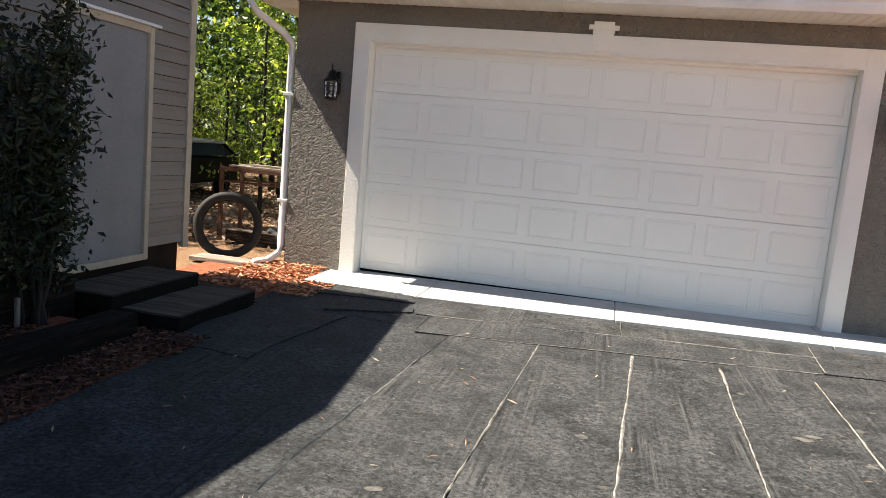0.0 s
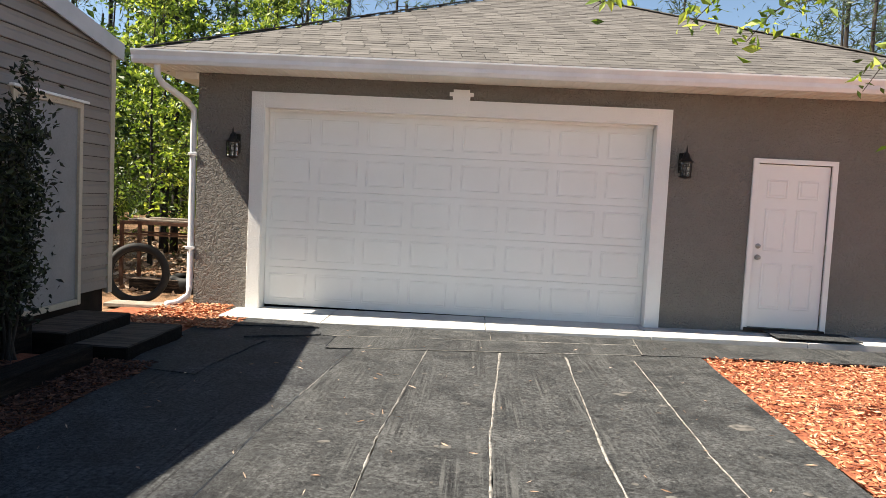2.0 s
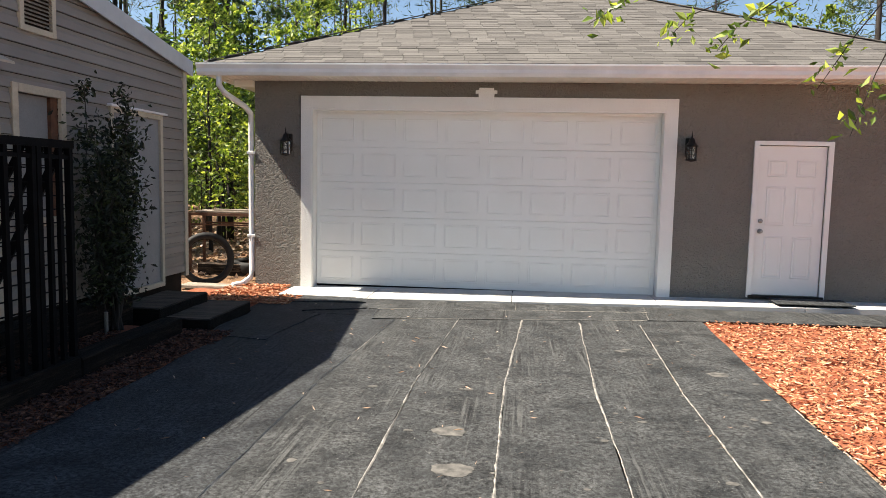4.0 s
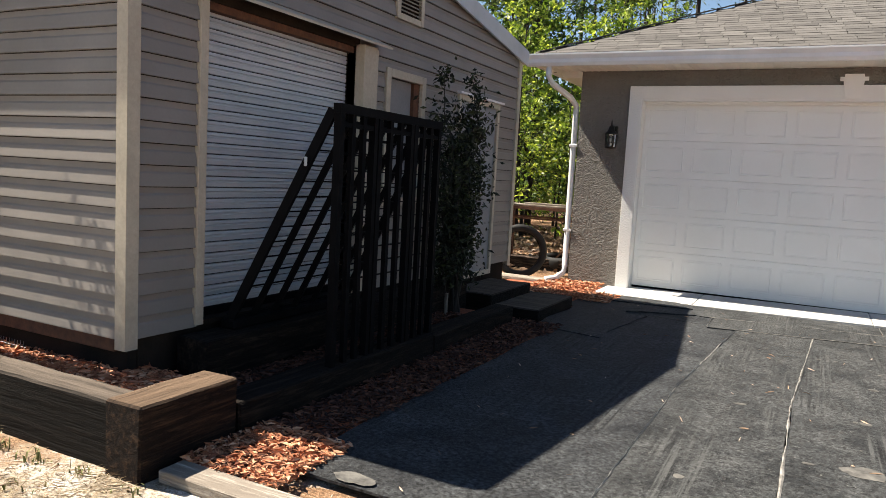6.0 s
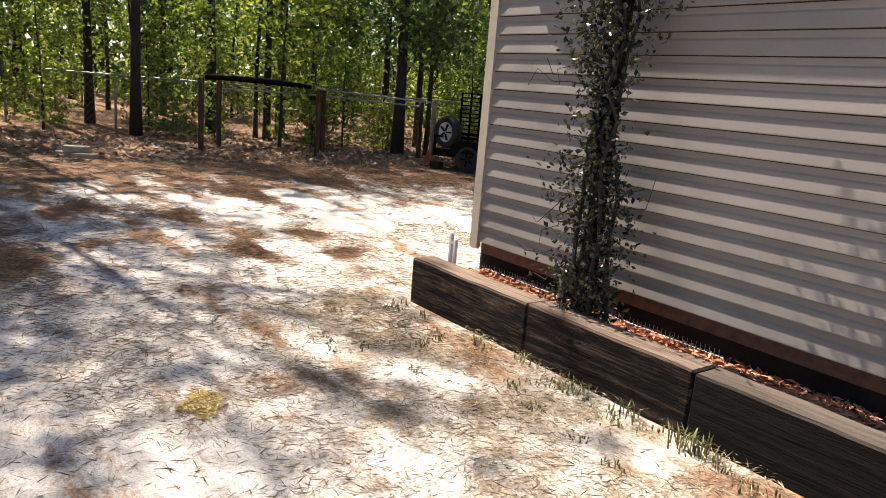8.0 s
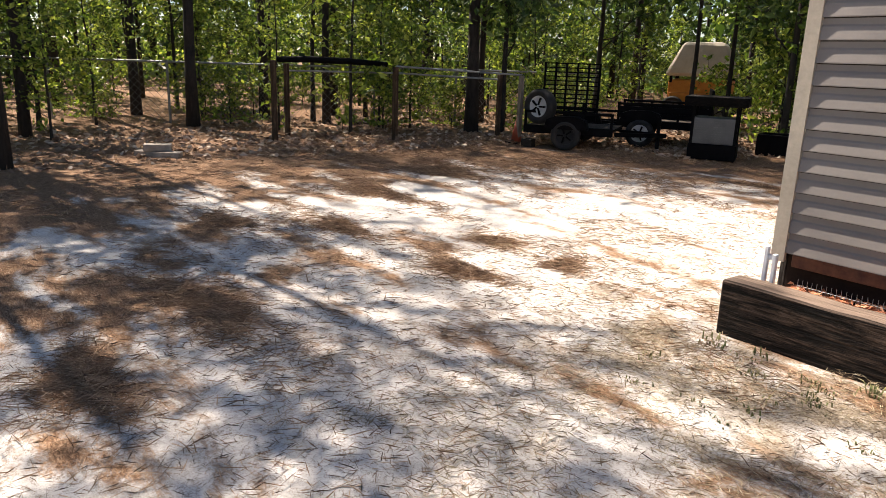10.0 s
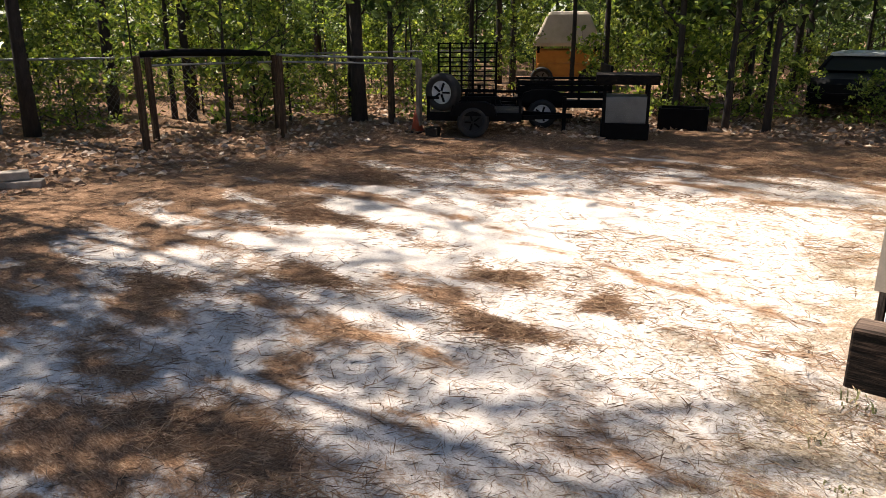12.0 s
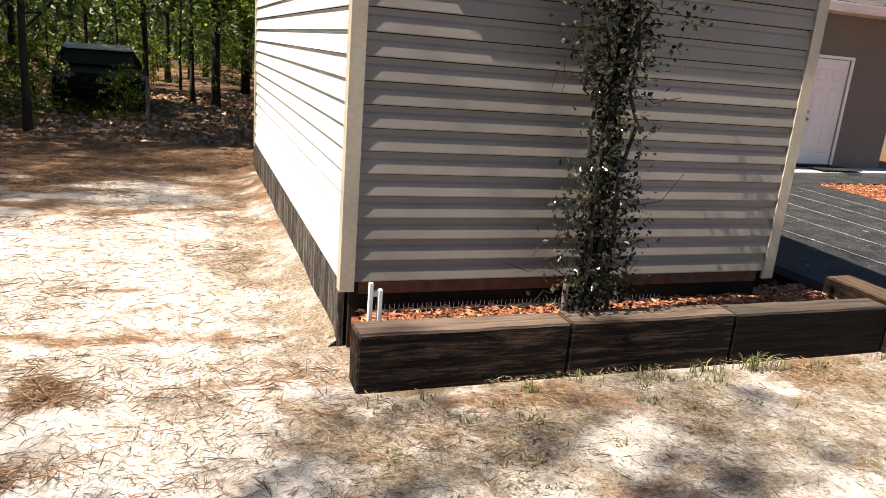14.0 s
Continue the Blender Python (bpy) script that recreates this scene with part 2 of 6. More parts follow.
M_BLACK = surface("black_painted_steel", (0.003, 0.003, 0.0035), (0.006, 0.006, 0.007), 8, 0.65, 0.2, 0.003, 60, spec=0.05)
M_TYRE = surface("tyre_rubber", (0.006, 0.006, 0.006), (0.016, 0.016, 0.016), 10, 0.8, 0.3, 0.004, 60, local=True)
M_RIM = surface("white_wheel_steel", (0.42, 0.44, 0.46), (0.54, 0.56, 0.58), 6, 0.4, 0.05, local=True)
M_RUST = surface("rusty_steel", (0.07, 0.03, 0.018), (0.16, 0.07, 0.035), 14, 0.85, 0.4, 0.004, 50)
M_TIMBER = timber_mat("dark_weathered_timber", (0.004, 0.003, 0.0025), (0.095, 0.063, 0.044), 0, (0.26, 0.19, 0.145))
# Timber darkened for the shade along the shed side.
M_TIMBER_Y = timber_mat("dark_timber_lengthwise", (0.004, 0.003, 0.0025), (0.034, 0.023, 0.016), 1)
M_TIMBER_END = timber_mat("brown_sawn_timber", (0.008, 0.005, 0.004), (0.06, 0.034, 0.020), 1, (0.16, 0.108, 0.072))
M_BOARD = timber_mat("grey_weathered_board", (0.20, 0.17, 0.14), (0.46, 0.42, 0.36), 0)
M_SKIRT = timber_mat("grey_skirting_board", (0.03, 0.026, 0.022), (0.24, 0.215, 0.19), 2)
M_POST = timber_mat("brown_fence_post", (0.05, 0.032, 0.02), (0.14, 0.095, 0.06), 2)
M_GREYPOST = timber_mat("grey_stake_wood", (0.16, 0.14, 0.12), (0.30, 0.27, 0.24), 2)
M_BARK = bark_mat("pine_bark", (0.009, 0.007, 0.006), (0.038, 0.029, 0.024))
M_TWIG = bark_mat("oak_bark", (0.010, 0.008, 0.007), (0.042, 0.034, 0.028))
M_LEAF = leaf_mat("sunlit_oak_leaves", (0.05, 0.10, 0.02), (0.19, 0.29, 0.055), (0.50, 0.58, 0.15), 0.55)
M_LEAF_DEEP = leaf_mat("deep_green_leaves", (0.025, 0.055, 0.016), (0.07, 0.13, 0.035), (0.22, 0.31, 0.09), 0.5)
M_NEEDLE = leaf_mat("pine_needles", (0.02, 0.045, 0.018), (0.04, 0.075, 0.028), (0.09, 0.12, 0.05), 0.3)
M_VINE = leaf_mat("glossy_vine_leaves", (0.010, 0.014, 0.007), (0.022, 0.028, 0.014), (0.11, 0.10, 0.055), 0.15, 0.22)
M_HOLLY = leaf_mat("dark_shrub_leaves", (0.006, 0.010, 0.005), (0.012, 0.019, 0.008), (0.05, 0.065, 0.022), 0.25, 0.6)
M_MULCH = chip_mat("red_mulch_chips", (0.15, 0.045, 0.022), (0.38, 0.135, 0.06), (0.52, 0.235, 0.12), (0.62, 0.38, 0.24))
M_MULCH_BED = surface("red_mulch_bed", (0.16, 0.04, 0.018), (0.42, 0.125, 0.05), 14, 0.95, 0.9, 0.02, 45)
M_STRAW = chip_mat("dry_pine_straw", (0.09, 0.052, 0.03), (0.26, 0.15, 0.082), (0.48, 0.335, 0.215))
M_TWIGBITS = chip_mat("dark_twig_bits", (0.03, 0.02, 0.013), (0.10, 0.065, 0.04), (0.22, 0.15, 0.09))
M_DRYGRASS = chip_mat("dry_grass", (0.11, 0.08, 0.045), (0.30, 0.23, 0.135), (0.52, 0.43, 0.29))
M_LITTER = chip_mat("fallen_leaves", (0.13, 0.075, 0.045), (0.32, 0.21, 0.135), (0.55, 0.45, 0.35))
# Darker copy of the red chips, for the shade beside the shed.
M_MULCH_SHADE = chip_mat("shade_dark_mulch", (0.018, 0.007, 0.005), (0.06, 0.021, 0.012), (0.17, 0.07, 0.04))
# Near-black timber copy, for the shade on the third sleeper, steps and decks.
M_TIMBER_DARK = timber_mat("shade_black_timber", (0.003, 0.0026, 0.0022), (0.014, 0.010, 0.008), 0, (0.13, 0.105, 0.085))
M_POST_PALE = timber_mat("pale_fence_post", (0.20, 0.16, 0.12), (0.36, 0.31, 0.25), 2)
M_SEAM = surface("dusty_seam_sand", (0.06, 0.057, 0.05), (0.36, 0.34, 0.31), 16, 0.95, 0.3, 0.003, 60)
M_TUFT = chip_mat("green_dry_grass", (0.06, 0.08, 0.025), (0.14, 0.15, 0.05), (0.28, 0.25, 0.11))
M_BRONZE = surface("dark_bronze_metal", (0.012, 0.010, 0.009), (0.03, 0.026, 0.022), 20, 0.45, 0.2, 0.002, 60, metal=0.6, local=True)
M_CHROME = surface("satin_nickel", (0.35, 0.33, 0.30), (0.5, 0.48, 0.44), 12, 0.3, 0.05, 0.001, 60, metal=1.0)
M_CARBODY = surface("dark_car_paint", (0.004, 0.005, 0.006), (0.009, 0.010, 0.011), 3, 0.6, 0.05, spec=0.1)
M_CARROOF = surface("pale_car_roof", (0.70, 0.72, 0.72), (0.78, 0.80, 0.80), 3, 0.4, 0.05)
M_ORANGE = surface("faded_orange_paint", (0.50, 0.17, 0.02), (0.70, 0.30, 0.04), 3, 0.6, 0.2)
M_TAN = surface("tan_panel", (0.50, 0.42, 0.32), (0.64, 0.55, 0.44), 3, 0.7, 0.2)
M_CONE = surface("faded_red_cone", (0.30, 0.05, 0.025), (0.42, 0.09, 0.04), 6, 0.6, 0.1)
M_GREYBOX = surface("grey_metal_casing", (0.075, 0.08, 0.083), (0.12, 0.125, 0.13), 5, 0.5, 0.1)
M_YELLOW = surface("faded_yellow_paint", (0.70, 0.50, 0.14), (0.85, 0.68, 0.30), 25, 0.95, 0.6, 0.01, 60)
M_BRICK = surface("grey_paver", (0.22, 0.19, 0.16), (0.36, 0.32, 0.27), 8, 0.9, 0.4)
M_FENCE = surface("galvanised_wire", (0.16, 0.165, 0.165), (0.28, 0.29, 0.29), 8, 0.5, 0.1, metal=0.5)


def glass_mat(name, tone):
    m, t, b = base_mat(name)
    b.inputs["Base Color"].default_value = (*tone, 1)
    b.inputs["Roughness"].default_value = 0.06 if tone[0] > 0.1 else 0.3
    b.inputs["Specular IOR Level"].default_value = 0.5 if tone[0] > 0.1 else 0.08
    b.inputs["Transmission Weight"].default_value = 0.85 if tone[0] > 0.1 else 0.1
    return m


M_GLASS = glass_mat("smoked_glass", (0.35, 0.37, 0.38))
M_GLASS_DARK = glass_mat("dark_car_glass", (0.008, 0.009, 0.01))


def shingle_mat():
    m, t, b = base_mat("grey_shingles")
    c = coords(t)
    grit = noise_of(t, c, 42, 5, 0.8)
    cloud = noise_of(t, c, 1.2, 4, 0.6)
    info = t.nodes.new("ShaderNodeObjectInfo").outputs["Random"]
    isl = t.nodes.new("ShaderNodeNewGeometry").outputs["Random Per Island"]
    add = t.nodes.new("ShaderNodeMath")
    add.operation = "ADD"
    t.links.new(info, add.inputs[0])
    t.links.new(isl, add.inputs[1])
    fr = t.nodes.new("ShaderNodeMath")
    fr.operation = "FRACT"
    t.links.new(add.outputs[0], fr.inputs[0])
    col = steps(t, fr.outputs[0], (0.0, (0.074, 0.068, 0.063)), (0.5, (0.104, 0.096, 0.089)), (1.0, (0.138, 0.128, 0.119)))
    col = blend(t, 0.9, col, steps(t, grit, (0.25, (0.6, 0.6, 0.6)), (0.7, (1, 1, 1))), "MULTIPLY")
    col = blend(t, 0.4, col, steps(t, cloud, (0.3, (0.7, 0.7, 0.7)), (0.7, (1, 1, 1))), "MULTIPLY")
    t.links.new(col, b.inputs["Base Color"])
    b.inputs["Roughness"].default_value = 0.95
    relief(t, b, grit, 0.4, 0.004)
    return m


M_SHINGLE = shingle_mat()


# ---- building helpers ----
BASE = {}


def thing(name, label, category, at=(0, 0, 0), group="", kind=""):
    ob = tagged(new(name), label, category, group, kind)
    ob.location = at
    BASE[ob] = Vector(at)
    return ob


def part(name, bm, material, parent=None, label="", smooth=False):
    """Links a bmesh, given in world coordinates, as one mesh object under a thing or a part."""
    me = bpy.data.meshes.new(name)
    bm.to_mesh(me)
    bm.free()
    me.materials.append(material)
    if smooth:
        for p in me.polygons:
            p.use_smooth = True
    return put(name, me, parent, label)


def put(name, me, parent=None, label=""):
    ob = new(name, me)
    if parent is not None:
        ob.parent = parent
        if parent in BASE:
            ob.matrix_parent_inverse = Matrix.Translation(-BASE[parent])
    if label:
        ob["label"] = label
    return ob


def single(name, bm, material, label, category="", group="", kind="", smooth=False):
    return tagged(part(name, bm, material, None, "", smooth), label, category, group, kind)


def raw(name, verts, faces, material, smooth=False):
    me = bpy.data.meshes.new(name)
    me.from_pydata([tuple(v) for v in verts] if not isinstance(verts, list) else verts, [], faces)
    me.materials.append(material)
    if smooth:
        me.polygons.foreach_set("use_smooth", [True] * len(me.polygons))
    me.update()
    return me


def box(x0, x1, y0, y1, z0, z1, bevel=0.0, bm=None):
    own = bmesh.new()
    bmesh.ops.create_cube(own, size=1.0, matrix=Matrix.LocRotScale(((x0 + x1) / 2, (y0 + y1) / 2, (z0 + z1) / 2), None, (abs(x1 - x0), abs(y1 - y0), abs(z1 - z0))))
    if bevel:
        bmesh.ops.bevel(own, geom=own.edges[:], offset=bevel, segments=1 if bevel < 0.02 else 2, affect="EDGES", profile=0.6)
    if bm is None:
        return own
    return join(bm, own)


def join(bm, other):
    me = bpy.data.meshes.new("tmp")
    other.to_mesh(me)
    other.free()
    bm.from_mesh(me)
    bpy.data.meshes.remove(me)
    return bm


def tube(points, radii, sides=8, bm=None, caps=True):
    """A tapering tube along points."""
    bm = bm or bmesh.new()
    rings = []
    pts = [Vector(p) for p in points]
    if isinstance(radii, (int, float)):
        radii = [radii] * len(pts)
    for i, p in enumerate(pts):
        ahead = (pts[min(i + 1, len(pts) - 1)] - pts[max(i - 1, 0)]).normalized()
        side = ahead.cross(Vector((0.31, 0.17, 0.93)) if abs(ahead.z) < 0.9 else Vector((1, 0, 0))).normalized()
        up = side.cross(ahead)
        rings.append([bm.verts.new(p + radii[i] * (math.cos(a) * side + math.sin(a) * up)) for a in (2 * math.pi * k / sides for k in range(sides))])
    for r0, r1 in zip(rings, rings[1:]):
        for k in range(sides):
            bm.faces.new((r0[k], r0[(k + 1) % sides], r1[(k + 1) % sides], r1[k]))
    if caps:
        bm.faces.new(rings[0][::-1])
        bm.faces.new(rings[-1])
    return bm


def beam(a, b, w, h, bm=None):
    """A square bar from a to b."""
    own = bmesh.new()
    a, b = Vector(a), Vector(b)
    m = (b - a).to_track_quat("Z", "Y").to_matrix().to_4x4()
    m.translation = (a + b) / 2
    bmesh.ops.create_cube(own, size=1.0, matrix=m @ Matrix.Diagonal((w, h, (b - a).length, 1)))
    return own if bm is None else join(bm, own)


def lathe(profile, sides=32, turn=None, bm=None):
    """A turned shape: profile of (radius, height) about z, then placed by a matrix."""
    bm = bm or bmesh.new()
    turn = turn or Matrix.Identity(4)
    rings = [[bm.verts.new(turn @ Vector((r * math.cos(a), r * math.sin(a), z))) for a in (2 * math.pi * k / sides for k in range(sides))] for r, z in profile]
    for r0, r1 in zip(rings, rings[1:]):
        for k in range(sides):
            bm.faces.new((r0[k], r0[(k + 1) % sides], r1[(k + 1) % sides], r1[k]))
    return bm


def prism(poly, y0, y1, axis="y"):
    """A flat outline of (u, z) pairs drawn out along an axis."""
    bm = bmesh.new()
    f = (lambda u, z, v: (u, v, z)) if axis == "y" else (lambda u, z, v: (v, u, z))
    a = [bm.verts.new(f(u, z, y0)) for u, z in poly]
    b = [bm.verts.new(f(u, z, y1)) for u, z in poly]
    bm.faces.new(a)
    bm.faces.new(b[::-1])
    n = len(poly)
    for i in range(n):
        bm.faces.new((a[i], b[i], b[(i + 1) % n], a[(i + 1) % n]))
    bmesh.ops.recalc_face_normals(bm, faces=bm.faces[:])
    return bm


def scatter_leaves(centres, size, rng, flat=0.0, narrow=0.5):
    """One folded leaf of two faces at each centre, turned at random."""
    n = len(centres)
    d = rng.normal(size=(n, 3))
    d[:, 2] *= 1 - flat
    d /= np.linalg.norm(d, axis=1)[:, None] + 1e-9
    s = np.cross(d, rng.normal(size=(n, 3)))
    s /= np.linalg.norm(s, axis=1)[:, None] + 1e-9
    k = size * rng.uniform(0.6, 1.4, n)[:, None]
    nrm = np.cross(d, s)
    fold = min(0.12, narrow * 0.3)
    v = np.stack([centres - d * k * 0.5, centres + s * k * narrow * 0.5 + nrm * k * fold, centres + d * k * 0.5, centres - s * k * narrow * 0.5 + nrm * k * fold], 1).reshape(-1, 3)
    i = np.arange(n)[:, None] * 4
    f = np.concatenate([i + (0, 1, 2), i + (0, 2, 3)], 1).reshape(-1, 3)
    return v.tolist(), f.tolist()

# ---- ground ----
def ground_sheet():
    xs = sorted({*np.linspace(-90, -26, 9).round(2), *np.linspace(-26, 12, 64).round(2), *np.linspace(12, 90, 9).round(2), -400.0, 400.0})
    ys = sorted({*np.linspace(-90, -16, 9).round(2), *np.linspace(-16, 10, 50).round(2), *np.linspace(10, 90, 9).round(2), -400.0, 400.0})
    verts = []
    for y in ys:
        for x in xs:
            far = min(1.0, max(0.0, (-5.0 - x) / 6)) if y > -30 else 0
            z = -0.045 + 0.05 * far * noise.noise(Vector((x * 0.25, y * 0.25, 0.3)))
            if x < -17:
                z += 0.02 * min(40, -17 - x)
            verts.append((x, y, z))
    nx = len(xs)
    faces = [(j * nx + i, j * nx + i + 1, (j + 1) * nx + i + 1, (j + 1) * nx + i) for j in range(len(ys) - 1) for i in range(nx - 1)]
    return tagged(put("ground", raw("ground", verts, faces, M_SAND, True)), "pale sandy yard with pine straw and dry grass", "ground", kind="structure")


ground_sheet()


def chips(name, x0, x1, y0, y1, z, n, size, material, label, seed, keep=None, long=3.0, lift=0.02, category="mulch"):
    """Loose chips or blades lying on the ground."""
    rng = np.random.default_rng(seed)
    c = np.stack([rng.uniform(x0, x1, n), rng.uniform(y0, y1, n), z + rng.uniform(0, lift, n)], 1)
    if keep is not None:
        c = c[np.array([keep(x, y) for x, y, _ in c])]
    v, f = scatter_leaves(c, size, rng, 0.82, 1 / long)
    return tagged(put(name, raw(name, v, f, material)), label, category, kind="stuff")


# Slab in front of the garage, rising a little along the wall.
SLAB = lambda x: 0.0 + 0.009 * max(0.0, x)


def slab():
    bm = bmesh.new()
    cuts = [-0.12, 1.2, 3.2, 5.2, 7.1, 9.0]
    for a, b in zip(cuts, cuts[1:]):
        own = box(a + 0.004, b - 0.004, -0.86, 0.3, -0.2, 0.0, 0.006)
        for v in own.verts:
            if v.co.y < -0.5:
                v.co.y += 0.045 * (v.co.x - 1.9)
            if v.co.z > -0.1:
                v.co.z += SLAB(v.co.x) + 0.012
        join(bm, own)
    single("concrete_slab", bm, M_CONCRETE, "pale concrete apron in front of the garage", "slab", kind="structure")


slab()


# The joints between the strips, each as x at four places along the drive.
JOINT_Y = [-32.0, -7.0, -4.8, -1.9]
JOINTS = [(1.62, 1.675, 1.69, 1.865), (2.42, 2.455, 2.46, 2.595), (3.15, 3.18, 3.19, 3.345), (3.89, 3.915, 3.92, 4.02), (4.58, 4.605, 4.61, 4.725), (5.28, 5.32, 5.37, 5.52)]


def joint_x(i, y):
    return float(np.interp(y, JOINT_Y, JOINTS[i]))


def lane_end(x):
    return -2.27 + 0.165 * (x - 1.58)


def row_joint(x):
    return -1.63 + 0.138 * (x - 1.52)


def mat_piece(left, right, z, material, seed, label, wave=0.008, curl=0.0):
    """A rubber sheet between two edges, each a line of (x, y) points, thick, a little wavy and curling up at its rim."""
    def along(line, f):
        k = f * (len(line) - 1)
        i = min(int(k), len(line) - 2)
        return Vector(line[i]).lerp(Vector(line[i + 1]), k - i)
    span = sum(math.dist(p, q) for p, q in zip(left, left[1:]))
    n = max(6, min(90, int(span / 0.22)))
    bm = bmesh.new()
    rows = []
    for i in range(n + 1):
        a, b = along(left, i / n), along(right, i / n)
        row = []
        for k, u in enumerate((0, 0.03, 0.5, 0.97, 1)):
            p = a.lerp(b, u)
            rim = wave * noise.noise(Vector((p.x * 2.5, p.y * 2.5, seed * 3.7)))
            side = (b - a).normalized()
            if k in (0, 4):
                p = p + side * rim * (1 if k else -1) * 1.4
            rise = curl * max(0.0, noise.noise(Vector((p.x * 1.7, p.y * 1.7, seed + 9.0)))) if k in (0, 4) or i in (0, n) else 0.0
            row.append(bm.verts.new((p.x, p.y, z + rise + 0.0015 * noise.noise(Vector((p.x * 1.5, p.y * 1.5, seed))))))
        rows.append(row)
    for r0, r1 in zip(rows, rows[1:]):
        for k in range(4):
            bm.faces.new((r0[k], r0[k + 1], r1[k + 1], r1[k]))
    rim = [r[0] for r in rows] + rows[-1][1:] + [r[-1] for r in rows[-2::-1]] + rows[0][-2:0:-1]
    low = [bm.verts.new((v.co.x, v.co.y, v.co.z - 0.014)) for v in rim]
    for k in range(len(rim)):
        j = (k + 1) % len(rim)
        bm.faces.new((rim[k], rim[j], low[j], low[k]))
    bmesh.ops.recalc_face_normals(bm, faces=bm.faces[:])
    if rows[0][2].link_faces[0].normal.z < 0:
        bmesh.ops.reverse_faces(bm, faces=bm.faces[:])
    return single("rubber_mat", bm, material, label, "mat", "rubber strips on the drive")


for i in range(5):
    ends = [(joint_x(i + k, -2.0), lane_end(joint_x(i + k, -2.0))) for k in (0, 1)]
    lines = [[(joint_x(i + k, y) + (0.006 if k == 0 else -0.006), y) for y in (-32.0, -20.0, -12.0, -7.0, -5.9, -4.8, -3.4)] + [ends[k]] for k in (0, 1)]
    mat_piece(lines[0], lines[1], 0.014, M_RUBBER, i, "dusty black rubber strip laid along the drive", 0.008, 0.010)
LEFT = [(0.25, -7.64), (0.20, -6.5), (0.25, -5.2), (0.22, -4.4), (0.29, -3.2), (0.34, -1.9)]
mat_piece(LEFT, [(1.70, -7.64), (1.70, -6.5), (1.71, -5.2), (1.76, -4.4), (1.80, -3.2), (1.88, -2.1)], 0.006, M_RUBBER_SMOOTH, 11, "smooth black rubber sheet on the drive", 0.02)
mat_piece([(0.9, -32.0), (0.9, -7.68)], [(1.69, -32.0), (1.71, -7.68)], 0.006, M_RUBBER_SMOOTH, 12, "smooth black rubber sheet on the drive")
RX = [1.56, 2.4, 3.25, 4.1, 4.86]
mat_piece([(x, lane_end(x) + 0.012) for x in RX], [(x, row_joint(x) - 0.006) for x in RX], 0.020, M_RUBBER, 21, "dusty black rubber strip laid across the drive", 0.012, 0.012)
RX = [1.40, 2.4, 3.25]
mat_piece([(x, row_joint(x) + 0.006) for x in RX], [(x, -0.80 + 0.045 * (x - 1.9)) for x in RX], 0.014, M_RUBBER, 22, "dusty black rubber strip laid across the drive", 0.010, 0.008)
RX = [3.265, 4.1, 5.0]
mat_piece([(x, row_joint(x) + 0.006) for x in RX], [(x, -0.80 + 0.045 * (x - 1.9)) for x in RX], 0.015, M_RUBBER, 28, "dusty black rubber strip laid across the drive", 0.010, 0.008)
mat_piece([(4.865, -1.70), (6.5, -1.50), (9.0, -1.42)], [(4.88, -0.70), (6.5, -0.70), (9.0, -0.62)], 0.017, M_RUBBER, 23, "dusty black rubber strip laid across the drive", 0.03)
mat_piece([(-0.12, -1.40), (0.5, -1.30), (1.26, -1.20)], [(-0.12, -0.85), (0.5, -0.85), (1.14, -0.85)], 0.022, M_RUBBER_SMOOTH, 24, "thick black rubber offcut at the edge of the slab", 0.012, 0.012)
mat_piece([(0.62, -1.97), (1.36, -1.62)], [(0.58, -1.78), (1.32, -1.44)], 0.024, M_RUBBER_SMOOTH, 25, "thick black rubber offcut at the edge of the slab", 0.01, 0.02)
mat_piece([(0.02, -3.45), (0.02, -2.9), (0.02, -2.0)], [(0.76, -3.60), (0.77, -2.9), (0.88, -2.08)], 0.016, M_RUBBER_SMOOTH, 26, "torn black rubber sheet beside the steps", 0.05, 0.022)
mat_piece([(-0.1, -2.02), (1.0, -2.02), (1.86, -2.12)], [(-0.1, -0.86), (1.0, -0.84), (1.56, -0.82)], 0.009, M_RUBBER_SMOOTH, 27, "black rubber sheet between the slab and the drive", 0.015)


def joint(line, y0, y1, seed, w=0.02, z=0.016):
    """Pale sand gathered unevenly in the joint between two strips; line gives x at y, or y at x for a joint across."""
    across = y0 >= 0
    bm = bmesh.new()
    n = int((y1 - y0) / 0.07)
    prev = None
    for i in range(n + 1):
        y = y0 + (y1 - y0) * i / n
        c = line(y) + 0.012 * noise.noise(Vector((y * 1.5, seed, 0))) + 0.009 * noise.noise(Vector((y * 9, seed, 3)))
        h = w * (0.2 + 0.5 * abs(noise.noise(Vector((y * 3.1, seed, 4)))) + 0.6 * max(0, noise.noise(Vector((y * 0.7, seed, 9)))) + 0.35 * abs(noise.noise(Vector((y * 23, seed, 6)))))
        row = [bm.verts.new((c - h, y, z)), bm.verts.new((c, y, z + 0.005)), bm.verts.new((c + h, y, z))]
        if across:
            for v in row:
                v.co = (v.co.y, v.co.x, v.co.z)
        if prev:
            for k in range(2):
                bm.faces.new((prev[k], prev[k + 1], row[k + 1], row[k]))
        prev = row
    single("sand_joint", bm, M_SEAM, "pale sand packed in a joint of the drive", "sand", kind="stuff")


for i in range(1, 5):
    joint(lambda y, i=i: joint_x(i, y), -31.5, -2.02, i, 0.016 if i != 2 else 0.022)
joint(lambda y: joint_x(0, y), -14.5, -2.2, 7, 0.009)
joint(lane_end, 1.6, 4.85, 8, 0.007, 0.020)
joint(row_joint, 1.5, 4.95, 9, 0.010, 0.020)
